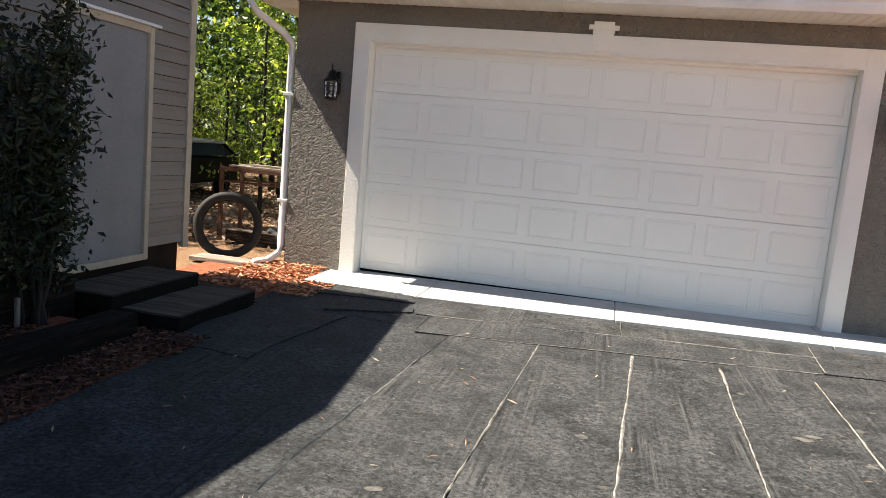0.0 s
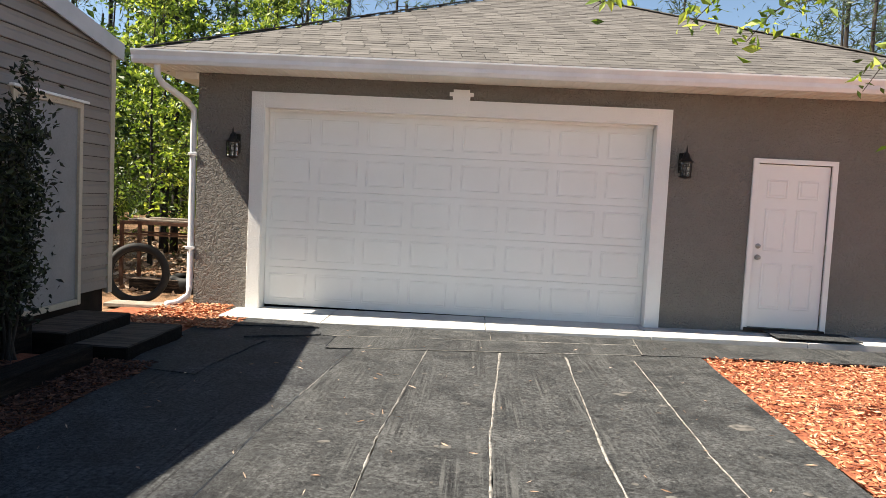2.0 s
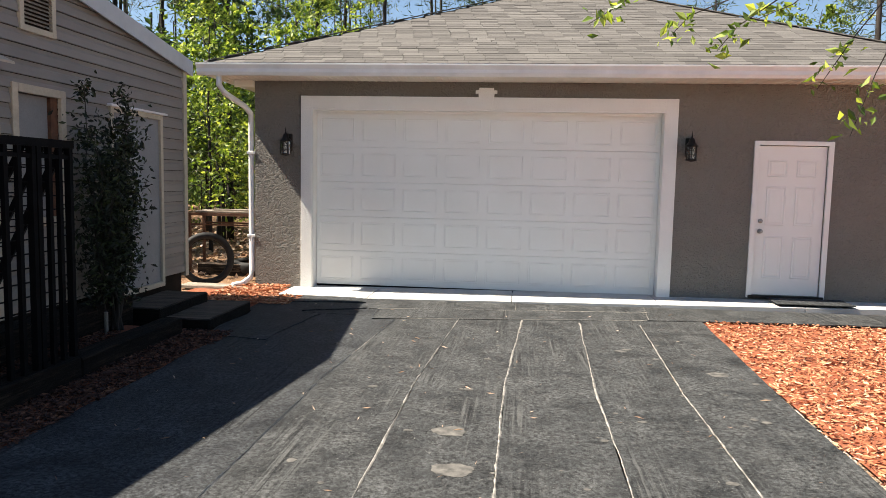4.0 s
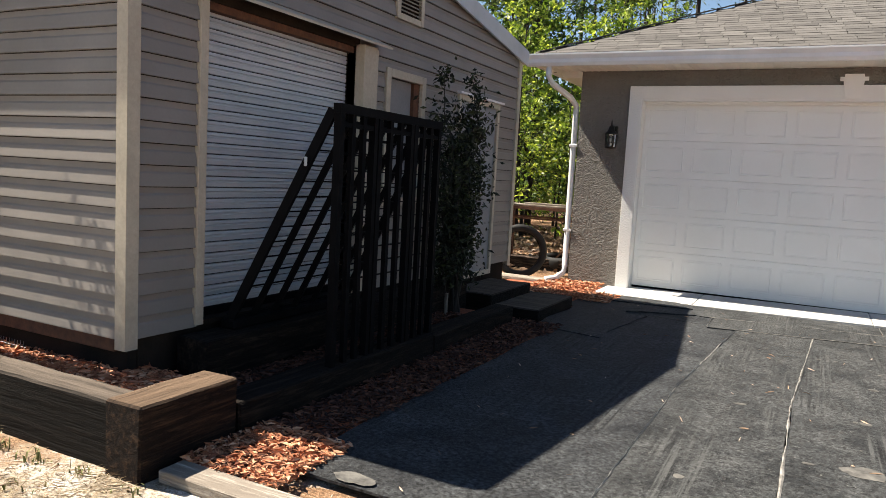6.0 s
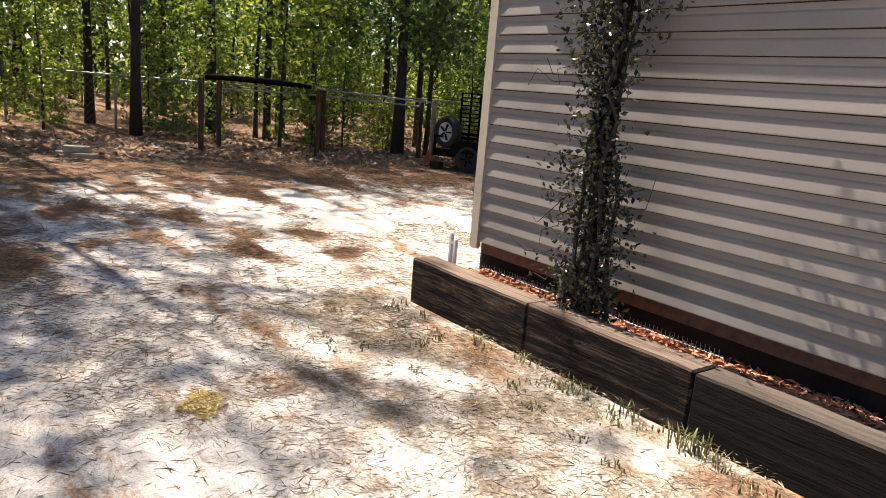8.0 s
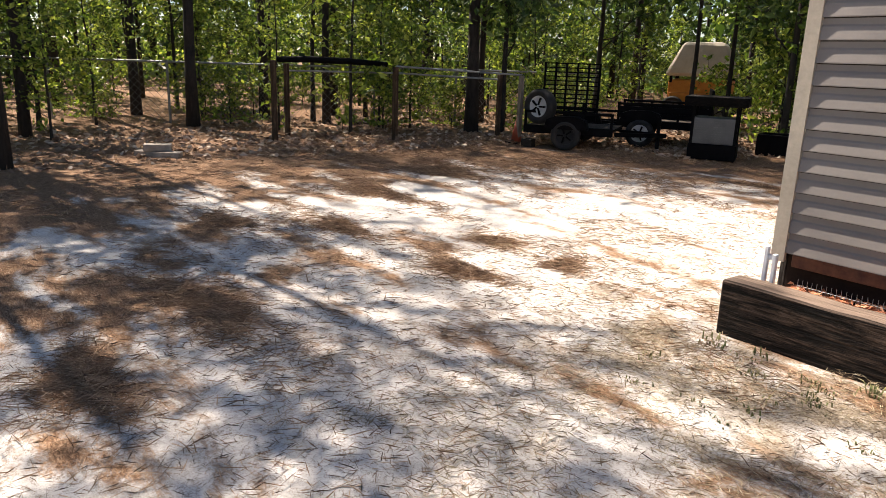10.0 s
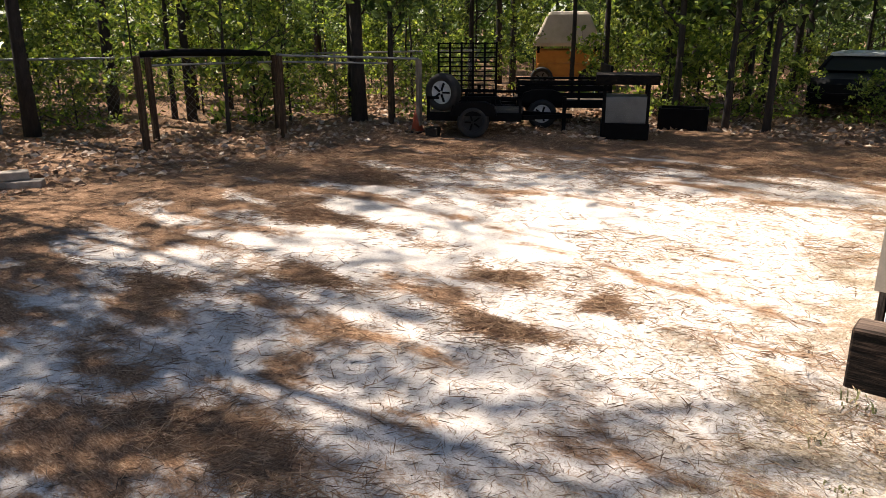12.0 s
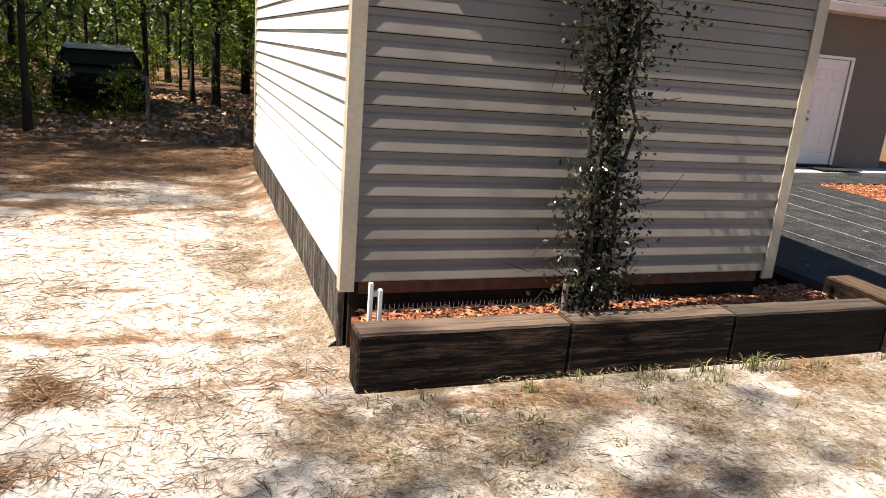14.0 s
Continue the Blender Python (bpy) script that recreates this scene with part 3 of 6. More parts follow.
joint(lambda y: 3.258, -1.36, -0.80, 10, 0.010, 0.017)
joint(lambda y: 1.56 - 0.05 * (y + 2.2), -2.24, -1.66, 11, 0.008, 0.021)
joint(lambda y: 4.87 + 0.1 * (y + 1.7), -1.7, -0.75, 12, 0.010, 0.026)


def stain(x, y, rx, ry, material, seed, label):
    """A worn pale oval with a ragged edge, a few millimetres proud."""
    bm = bmesh.new()
    c = bm.verts.new((x, y, 0.0195))
    rag = lambda a: 1 + 0.3 * noise.noise(Vector((1.5 * math.cos(a), 1.5 * math.sin(a), seed * 3.1))) + 0.12 * noise.noise(Vector((9 * math.cos(a), 6 * math.sin(a), seed * 1.7)))
    ring = [bm.verts.new((x + rx * math.cos(a) * rag(a), y + ry * math.sin(a) * rag(a), 0.0165)) for a in (2 * math.pi * k / 44 for k in range(44))]
    for k in range(44):
        bm.faces.new((c, ring[k], ring[(k + 1) % 44]))
    single("dust_patch", bm, material, label, "dust", kind="stuff")


M_DUST = surface("pale_dust", (0.035, 0.034, 0.032), (0.15, 0.142, 0.128), 14, 0.95, 0.4, 0.004, 50)
for i, (x, y, rx, ry) in enumerate([(2.86, -5.97, 0.12, 0.085), (2.93, -6.60, 0.13, 0.09), (5.05, -4.15, 0.10, 0.07), (0.63, -7.58, 0.11, 0.06), (4.31, -3.41, 0.06, 0.04), (4.38, -3.33, 0.05, 0.03)]):
    stain(x, y, rx, ry, M_DUST, i, "pale worn dust patch on the rubber")
rng0 = random.Random(4)
for i in range(110):
    x, y = rng0.uniform(1.75, 5.3), rng0.uniform(-9.5, -2.3)
    r = 0.006 + 0.03 * rng0.random() ** 3
    stain(x, y, r, r * rng0.uniform(0.5, 1.2), M_DUST, i + 20, "pale speck on the rubber")


chips("drive_litter", 0.4, 5.5, -9.0, -1.0, 0.022, 150, 0.06, M_LITTER, "stray pine needles and bark on the drive", 51, None, 7.0, 0.006, "litter")


def mulch_bed(name, outline, z, label):
    bm = bmesh.new()
    vs = [bm.verts.new((x, y, z)) for x, y in outline]
    f = bm.faces.new(vs)
    bmesh.ops.triangulate(bm, faces=[f])
    bmesh.ops.subdivide_edges(bm, edges=bm.edges[:], cuts=6, use_grid_fill=True)
    for v in bm.verts:
        v.co.z += 0.02 * noise.noise(v.co * 3)
    single(name, bm, M_MULCH_BED, label, "mulch", kind="structure")


mulch_bed("mulch_bed", [(5.2, -32), (14, -32), (14, -1.5), (5.45, -1.5)], -0.02, "bright red wood mulch bed beside the drive")
chips("mulch_chips", 5.25, 10.5, -8.5, -1.55, -0.01, 25000, 0.058, M_MULCH, "loose red wood chips beside the drive", 3, lambda x, y: x > joint_x(5, y) + 0.02 + 0.04 * noise.noise(Vector((0, y * 3, 0))), 3.0, 0.035)
mulch_bed("mulch_strip", [(-1.5, -8.0), (0.26, -7.85), (0.30, -1.2), (-0.1, -0.05), (-1.5, -0.05)], -0.008, "red mulch strip along the shed")
# Chips darkened for the shed's shade; the patch by the plank keeps the lit tone.
chips("mulch_chips", -0.5, 0.36, -7.85, -3.3, 0.0, 11500, 0.052, M_MULCH_SHADE, "loose red wood chips along the drive", 5, lambda x, y: x < 0.24 + 0.05 * noise.noise(Vector((0, y * 2.5, 0))) + (0.06 if y > -3.9 else 0.0), 3.0, 0.03)
chips("mulch_chips", -0.2, 0.4, -7.88, -7.25, 0.005, 2600, 0.05, M_MULCH, "red wood chips beside the plank", 15, None, 3.0, 0.035)
chips("mulch_chips", -1.0, 0.3, -1.6, -0.02, 0.01, 2600, 0.07, M_MULCH, "loose red wood chips at the garage corner", 6, lambda x, y: not (x > -0.14 and y > -0.9), 3.0, 0.035)
chips("mulch_chips", -4.16, -0.5, -7.86, -7.3, 0.165, 8500, 0.06, M_MULCH, "loose red mulch behind the timbers", 8, None, 3.5, 0.05)
chips("mulch_chips", -0.78, -0.45, -7.3, -4.0, 0.10, 3200, 0.06, M_MULCH_SHADE, "red mulch darkened for shade between the beam and the sleepers", 9, None, 3.5, 0.04)
single("mulch_fill", box(-0.765, -0.445, -7.19, -3.6, -0.04, 0.10), M_MULCH_BED, "red mulch beside the shed beam", "mulch", kind="structure")
bm = box(-4.2, -0.5, -7.86, -7.2, -0.04, 0.16)
single("mulch_fill", bm, M_MULCH_BED, "red mulch filling the timber bed", "mulch", kind="structure")


# ---- garage ----
GX0, GX1, GD = -0.72, 8.9, 9.8
DX0, DX1, DZ = 0.185, 5.265, 2.672
PX0, PX1, PZ0, PZ1 = 6.58, 7.50, 0.13, 2.25
garage = thing("garage", "grey stucco garage with a white double door and hip roof", "garage", (4.1, 4.9, 0))


def garage_walls():
    bm = bmesh.new()
    top = 3.09
    for a, b, c, d in ((GX0, 0.165, -0.2, top), (0.165, 5.285, 2.705, top), (5.285, PX0, -0.2, top), (PX0, PX1, PZ1, top), (PX0, PX1, -0.2, PZ0 - 0.03), (PX1, GX1, -0.2, top)):
        box(a, b, 0, 0.2, c, d, 0, bm)
    bmesh.ops.remove_doubles(bm, verts=bm.verts[:], dist=0.0005)
    part("front_wall", bm, M_STUCCO, garage, "coarse grey stucco wall")
    for name, dims in (("side_wall", (GX0, GX0 + 0.2, 0.2, GD)), ("side_wall", (GX1 - 0.2, GX1, 0.2, GD)), ("back_wall", (GX0 + 0.2, GX1 - 0.2, GD - 0.2, GD))):
        part(name, box(*dims, -0.2, top), M_STUCCO, garage)
    part("interior_floor", box(GX0 + 0.2, GX1 - 0.2, 0.31, GD - 0.2, -0.2, 0.0), M_CONCRETE, garage)
    # white stucco surround with stepped inner edge and keystone
    w = 0.172
    trim = part("door_surround", box(w, 5.45 - w, -0.04, 0.0, 2.87 - w, 2.87, 0.004), M_TRIM_STUCCO, garage, "white stucco door surround")
    part("surround_leg", box(0, w, -0.04, 0.0, -0.05, 2.87, 0.004), M_TRIM_STUCCO, garage, "white stucco door surround")
    part("surround_leg", box(5.45 - w, 5.45, -0.04, 0.0, -0.05, 2.87, 0.004), M_TRIM_STUCCO, garage, "white stucco door surround")
    part("door_jamb", box(w, DX0, -0.036, 0.22, -0.05, 2.87 - w), M_TRIM_STUCCO, garage)
    part("door_jamb", box(DX1, 5.45 - w, -0.036, 0.22, -0.05, 2.87 - w), M_TRIM_STUCCO, garage)
    part("door_head", box(DX0, DX1, -0.034, 0.22, DZ, 2.87 - w), M_TRIM_STUCCO, garage)
    part("stop_strip", box(DX0, DX1, 0.12, 0.15, DZ - 0.035, DZ, 0.003), M_WHITE, garage)
    bm = prism([(2.66, 2.70), (2.82, 2.70), (2.86, 2.92), (2.90, 2.92), (2.90, 2.965), (2.85, 2.965), (2.85, 3.0), (2.64, 3.0), (2.64, 2.965), (2.59, 2.965), (2.59, 2.92), (2.63, 2.92)], -0.075, -0.02)
    part("keystone", bm, M_TRIM_STUCCO, trim, "stepped white keystone")


garage_walls()


def garage_door():
    door = part("sectional_door", box(DX0, DX1, 0.20, 0.24, 0.05, DZ), M_WHITE, garage, "white raised-panel double garage door")
    rows, cols = 5, 8
    rh, cw = (DZ - 0.06) / rows, (DX1 - DX0) / cols
    sec = None
    for r in range(rows):
        z0 = 0.045 + r * rh
        bm = box(DX0 + 0.004, DX1 - 0.004, 0.168, 0.20, z0 + 0.0015, z0 + rh - 0.0015, 0.003)
        sec = part("door_section", bm, M_WHITE, door)
        for c in range(cols):
            x0 = DX0 + c * cw + 0.055
            x1 = DX0 + (c + 1) * cw - 0.055
            a, b = z0 + 0.085, z0 + rh - 0.085
            bm = bmesh.new()
            outer = [(x0, a), (x1, a), (x1, b), (x0, b)]
            rings = []
            for inset, y in ((0, 0.1685), (0.006, 0.1640), (0.022, 0.1685), (0.034, 0.1645)):
                rings.append([bm.verts.new((u + inset * (1 if u == x0 else -1), y, v + inset * (1 if v == a else -1))) for u, v in outer])
            for p, q in zip(rings, rings[1:]):
                for k in range(4):
                    bm.faces.new((p[k], p[(k + 1) % 4], q[(k + 1) % 4], q[k]))
            bm.faces.new(rings[-1])
            bmesh.ops.recalc_face_normals(bm, faces=bm.faces[:])
            part("raised_panel", bm, M_WHITE, door)
    part("bottom_seal", box(DX0 + 0.01, DX1 - 0.01, 0.17, 0.21, 0.0, 0.05, 0.004), M_BLACK, door, "black rubber door seal")


garage_door()


def entry_door():
    part("door_frame", join(box(PX0 - 0.07, PX0, -0.03, 0.06, PZ0 - 0.03, PZ1 + 0.06, 0.004), join(box(PX1, PX1 + 0.07, -0.03, 0.06, PZ0 - 0.03, PZ1 + 0.06, 0.004), box(PX0, PX1, -0.03, 0.06, PZ1, PZ1 + 0.06, 0.004))), M_WHITE, garage, "white door casing")
    leaf = part("entry_door", box(PX0 + 0.006, PX1 - 0.006, 0.012, 0.055, PZ0 + 0.01, PZ1 - 0.008, 0.003), M_WHITE, garage, "white panelled entry door, shut")
    for x0, x1 in ((PX0 + 0.13, PX0 + 0.40), (PX1 - 0.40, PX1 - 0.13)):
        for a, b in ((PZ0 + 0.25, PZ0 + 0.85), (PZ0 + 1.0, PZ0 + 1.55), (PZ0 + 1.68, PZ0 + 1.92)):
            bm = bmesh.new()
            outer = [(x0, a), (x1, a), (x1, b), (x0, b)]
            rings = []
            for inset, y in ((0, 0.0115), (0.012, 0.004), (0.03, 0.0105), (0.05, 0.005)):
                rings.append([bm.verts.new((u + inset * (1 if u == x0 else -1), y, v + inset * (1 if v == a else -1))) for u, v in outer])
            for p, q in zip(rings, rings[1:]):
                for k in range(4):
                    bm.faces.new((p[k], p[(k + 1) % 4], q[(k + 1) % 4], q[k]))
            bm.faces.new(rings[-1])
            bmesh.ops.recalc_face_normals(bm, faces=bm.faces[:])
            part("door_panel", bm, M_WHITE, leaf)
    face = Matrix.Rotation(radians(90), 4, "X")
    for z, prof, nm in ((1.19, [(0.0, 0.03), (0.026, 0.028), (0.032, 0.014), (0.034, 0.0)], "deadbolt"), (1.045, [(0.0, 0.07), (0.02, 0.068), (0.03, 0.052), (0.027, 0.036), (0.013, 0.026), (0.013, 0.012), (0.034, 0.008), (0.036, 0.0)], "door_knob")):
        part(nm, lathe(prof, 20, Matrix.Translation((PX0 + 0.075, 0.012, z)) @ face), M_CHROME, leaf, "satin metal " + nm.replace("_", " "), True)
    for z in (0.38, 1.2, 2.02):
        part("hinge", tube([(PX1 - 0.002, 0.004, z - 0.05), (PX1 - 0.002, 0.004, z + 0.05)], 0.008), M_CHROME, leaf)
    part("threshold", box(PX0 - 0.05, PX1 + 0.05, -0.06, 0.08, PZ0 - 0.035, PZ0 + 0.008, 0.004), M_BRONZE, garage, "dark metal threshold")


entry_door()
bm = box(6.75, 7.75, -0.62, -0.12, 0.106, 0.122, 0.006)
single("door_mat", bm, M_RUBBER_SMOOTH, "black rubber door mat on the concrete", "mat")

EAVE_Y, EX0, EX1, EZ = -0.52, -1.24, 9.4, 3.10
PITCH = 0.455


def garage_roof():
    back = GD + 0.52
    half = (EX1 - EX0) / 2
    rz = EZ + 0.16
    bm = bmesh.new()
    c = [bm.verts.new(p) for p in ((EX0, EAVE_Y, rz), (EX1, EAVE_Y, rz), (EX1, back, rz), (EX0, back, rz))]
    r0 = bm.verts.new((EX0 + half, EAVE_Y + half, rz + half * PITCH))
    r1 = bm.verts.new((EX0 + half, back - half, rz + half * PITCH))
    bm.faces.new((c[0], c[1], r0))
    bm.faces.new((c[1], c[2], r1, r0))
    bm.faces.new((c[2], c[3], r1))
    bm.faces.new((c[3], c[0], r0, r1))
    bmesh.ops.solidify(bm, geom=bm.faces[:], thickness=0.03)
    bmesh.ops.recalc_face_normals(bm, faces=bm.faces[:])
    roof = part("roof", bm, M_SHINGLE, garage, "grey asphalt shingle hip roof")
    # soffit, fascia and gutter
    bm = bmesh.new()
    box(EX0 + 0.02, EX1 - 0.02, EAVE_Y + 0.02, -0.002, EZ - 0.012, EZ + 0.004, 0, bm)
    box(EX0 + 0.02, GX0 - 0.002, 0.0, back, EZ - 0.012, EZ + 0.004, 0, bm)
    box(GX1 + 0.002, EX1 - 0.02, 0.0, back, EZ - 0.012, EZ + 0.004, 0, bm)
    n = int((EX1 - EX0 - 0.1) / 0.1)
    for i in range(n):
        x = EX0 + 0.06 + i * 0.1
        box(x, x + 0.012, EAVE_Y + 0.04, -0.02, EZ - 0.019, EZ - 0.012, 0, bm)
    soffit = part("soffit", bm, M_SOFFIT, garage, "white ribbed vinyl soffit")
    bm = bmesh.new()
    for i in range(int(n / 2)):
        x = EX0 + 0.1 + i * 0.2
        box(x, x + 0.03, -0.05, -0.02, EZ - 0.024, EZ - 0.02, 0, bm)
    part("soffit_vent_row", bm, M_BRONZE, soffit, "row of dark soffit vents")["kind"] = "stuff"
    part("wall_cap", box(GX0 - 0.3, GX0 - 0.002, -0.05, 0.0, EZ - 0.11, EZ - 0.013, 0.003), M_SOFFIT, garage)
    prof = [(EAVE_Y, EZ - 0.015), (EAVE_Y - 0.06, EZ - 0.015), (EAVE_Y - 0.085, EZ + 0.03), (EAVE_Y - 0.085, EZ + 0.075), (EAVE_Y - 0.115, EZ + 0.13), (EAVE_Y - 0.115, EZ + 0.15), (EAVE_Y - 0.105, EZ + 0.15), (EAVE_Y - 0.105, EZ + 0.135), (EAVE_Y, EZ + 0.135)]
    part("gutter", prism(prof, EX0 - 0.11, EX1 + 0.11, "x"), M_GUTTER, garage, "white metal gutter along the eave")
    part("side_fascia", box(EX0 - 0.02, EX0 + 0.02, EAVE_Y, back, EZ - 0.015, EZ + 0.15), M_GUTTER, garage)
    part("side_fascia", box(EX1 - 0.02, EX1 + 0.02, EAVE_Y, back, EZ - 0.015, EZ + 0.15), M_GUTTER, garage)
    return roof


ROOF = garage_roof()


def downspout():
    pts = [(-1.06, -0.5, EZ - 0.01), (-1.06, -0.5, EZ - 0.14), (-1.02, -0.42, EZ - 0.24), (-0.84, -0.10, EZ - 0.40), (-0.79, 0.02, EZ - 0.50), (-0.79, 0.035, EZ - 0.6), (-0.79, 0.035, 0.22), (-0.80, 0.0, 0.12), (-0.87, -0.15, 0.05), (-0.96, -0.30, 0.04)]
    sp = part("downspout", tube(pts, 0.042, 10), M_GUTTER, garage, "white bent downspout at the corner", True)
    for z in (0.75, 2.0):
        part("strap", box(-0.845, -0.722, -0.014, 0.084, z, z + 0.035, 0.003), M_GUTTER, sp)


downspout()


def wall_lantern(x, z, i):
    """A black carriage lantern on a bracket."""
    lamp = thing("wall_lantern", "black caged carriage lantern on the garage wall", "lantern", (x, 0, z), "lanterns beside the garage door")
    face = Matrix.Rotation(radians(90), 4, "X")
    part("back_plate", box(x - 0.055, x + 0.055, -0.025, -0.001, z - 0.06, z + 0.2, 0.012), M_BRONZE, lamp)
    part("arm", tube([(x, -0.02, z + 0.15), (x, -0.09, z + 0.20), (x, -0.15, z + 0.2), (x, -0.17, z + 0.15)], 0.011, 8), M_BRONZE, lamp, "", True)
    c = Matrix.Translation((x, -0.17, z))
    part("roof_cap", lathe([(0.0, 0.29), (0.008, 0.25), (0.012, 0.2), (0.035, 0.18), (0.05, 0.13), (0.075, 0.1), (0.092, 0.085), (0.092, 0.07), (0.0, 0.07)], 18, c), M_BRONZE, lamp, "", True)
    part("glass", lathe([(0.070, 0.07), (0.064, -0.1)], 12, c), M_GLASS, lamp, "seeded lantern glass")
    bm = bmesh.new()
    for k in range(6):
        a = 2 * math.pi * k / 6 + 0.3
        p = Vector((math.cos(a), math.sin(a), 0))
        tube([Vector((x, -0.17, z + 0.075)) + p * 0.077, Vector((x, -0.17, z - 0.105)) + p * 0.07], 0.007, 6, bm)
    for zz in (0.02, -0.04):
        lathe([(0.078, zz + 0.006), (0.078, zz - 0.006), (0.07, zz - 0.006), (0.07, zz + 0.006)], 18, c, bm)
    part("cage", bm, M_BRONZE, lamp)
    part("base_ring", lathe([(0.0, -0.1), (0.078, -0.1), (0.078, -0.118), (0.03, -0.13), (0.0, -0.14)], 18, c), M_BRONZE, lamp, "", True)
    part("bulb", lathe([(0.0, 0.05), (0.016, 0.04), (0.022, 0.01), (0.012, -0.04), (0.012, -0.09)], 10, c), M_RIM, lamp, "", True)


wall_lantern(-0.19, 2.11, 0)
wall_lantern(5.62, 2.13, 1)

# ---- shed ----
SX0, SX1, SY0, SY1 = -4.27, -1.08, -7.50, -1.56
SZ0, SZE = 0.41, 3.03
RIDGE_Y, RIDGE_Z = (SY0 + SY1) / 2, 3.03 + 0.47
LAP, PROUD = 0.131, 0.018
shed = thing("shed", "grey vinyl-sided shed with cream trim and roller door", "shed", (-2.68, -4.4, 0))


# openings in the gable wall: y0, y1, z0, z1
ROLL = (-6.92, -5.24, 0.44, 2.52)
WIN = (-4.71, -4.13, 1.25, 2.35)
SDOOR = (-3.24, -2.24, 0.36, 2.31)
VENT = (-4.60, -4.22, 2.94, 3.31)


def lap_board(a, b, z0, z1, x, out, along, ends=None):
    """One course of siding as (eight-cornered) board; out is the way it faces."""
    # The 6 mm gap bares the near-black core as the lap's shadow line.
    za, zb = z0, z1 - 0.006
    bm = bmesh.new()
    prof = [(0.0, za), (PROUD + 0.004, za), (PROUD + 0.004, za + 0.006), (PROUD * 0.62, za + (zb - za) * 0.62), (0.0035, za + (zb - za) * 0.72), (0.002, zb), (0.0, zb)]
    rings = []
    for i, u in enumerate((a, b)):
        ring = []
        for d, z in prof:
            uu = u if ends is None else min(max(u, ends(z)[0]), ends(z)[1])
            ring.append(bm.verts.new((x + out * d, uu, z) if along == "y" else (uu, x + out * d, z)))
        rings.append(ring)
    n = len(prof)
    for k in range(n):
        bm.faces.new((rings[0][k], rings[0][(k + 1) % n], rings[1][(k + 1) % n], rings[1][k]))
    bm.faces.new(rings[0][::-1])
    bm.faces.new(rings[1])
    bmesh.ops.recalc_face_normals(bm, faces=bm.faces[:])
    return bm


def shed_walls():
    t = 0.1
    # gable wall with its openings
    bm = bmesh.new()

    def rect(a, b, c, d):
        if b > a and d > c:
            box(SX1 - t, SX1, a, b, c, d, 0, bm)
    cuts = sorted({SY0, SY1, *(v for o in (ROLL, WIN, SDOOR) for v in o[:2])})
    for a, b in zip(cuts, cuts[1:]):
        hole = [o for o in (ROLL, WIN, SDOOR) if o[0] <= a and o[1] >= b]
        if hole:
            rect(a, b, SZ0, hole[0][2])
            rect(a, b, hole[0][3], SZE)
        else:
            rect(a, b, SZ0, SZE)
    join(bm, prism([(SY0, SZE), (SY1, SZE), (RIDGE_Y, RIDGE_Z)], SX1 - t, SX1, "x"))
    bmesh.ops.remove_doubles(bm, verts=bm.verts[:], dist=0.0005)
    gable = part("gable_wall", bm, M_CORE, shed, "grey lap-sided gable wall")
    z = SZ0
    while z < RIDGE_Z - 0.03:
        top = min(z + LAP, RIDGE_Z)
        spans = [(SY0 + 0.059, SY1 - 0.058)]
        for o in (ROLL, WIN, SDOOR, VENT):
            if z < o[3] + 0.02 and top > o[2] - 0.02:
                spans = [s for p in spans for s in ((p[0], min(p[1], o[0] - 0.05)), (max(p[0], o[1] + 0.05), p[1])) if s[1] > s[0]]

        def ends(zz):
            if zz <= SZE:
                return SY0, SY1
            f = (zz - SZE) / (RIDGE_Z - SZE)
            h = (SY1 - RIDGE_Y) * (1 - min(1, f))
            return RIDGE_Y - h, RIDGE_Y + h
        for a, b in spans:
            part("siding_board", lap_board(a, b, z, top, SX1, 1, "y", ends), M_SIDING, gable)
        z += LAP
    # eave wall with the vine
    front = part("eave_wall", box(SX0, SX1 - t, SY0, SY0 + t, SZ0, SZE), M_CORE, shed, "grey lap-sided eave wall")
    rear = part("rear_wall", box(SX0, SX1 - t, SY1 - t, SY1, SZ0, SZE), M_SIDING, shed)
    z = SZ0
    while z < SZE - 0.02:
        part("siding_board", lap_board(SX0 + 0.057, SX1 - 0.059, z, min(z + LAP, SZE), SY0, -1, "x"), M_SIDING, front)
        z += LAP
    # far gable wall, its siding lightened for the sun on it
    bm = box(SX0, SX0 + t, SY0 + t, SY1 - t, SZ0, SZE)
    join(bm, prism([(SY0, SZE), (SY1, SZE), (RIDGE_Y, RIDGE_Z)], SX0, SX0 + t, "x"))
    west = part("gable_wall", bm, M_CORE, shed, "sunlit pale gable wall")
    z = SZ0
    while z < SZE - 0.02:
        part("siding_board", lap_board(SY0 + 0.057, SY1 - 0.087, z, min(z + LAP, SZE), SX0, -1, "y"), M_SIDING_SUNLIT, west)
        z += LAP
    # corner boards, each an L of two faces
    p = 0.028
    for x, y, sx, sy, w in ((SX1, SY0, 1, -1, 0.062), (SX0, SY0, -1, -1, 0.06), (SX1, SY1, 1, 1, 0.06), (SX0, SY1, -1, 1, 0.09)):
        bm = bmesh.new()
        own = [(x + sx * p, y + sy * p), (x - sx * w, y + sy * p), (x - sx * w, y), (x, y), (x, y - sy * w), (x + sx * p, y - sy * w)]
        lo = [bm.verts.new((u, v, SZ0 - 0.06)) for u, v in own]
        hi = [bm.verts.new((u, v, SZE)) for u, v in own]
        for k in range(6):
            bm.faces.new((lo[k], lo[(k + 1) % 6], hi[(k + 1) % 6], hi[k]))
        bm.faces.new(lo)
        bm.faces.new(hi)
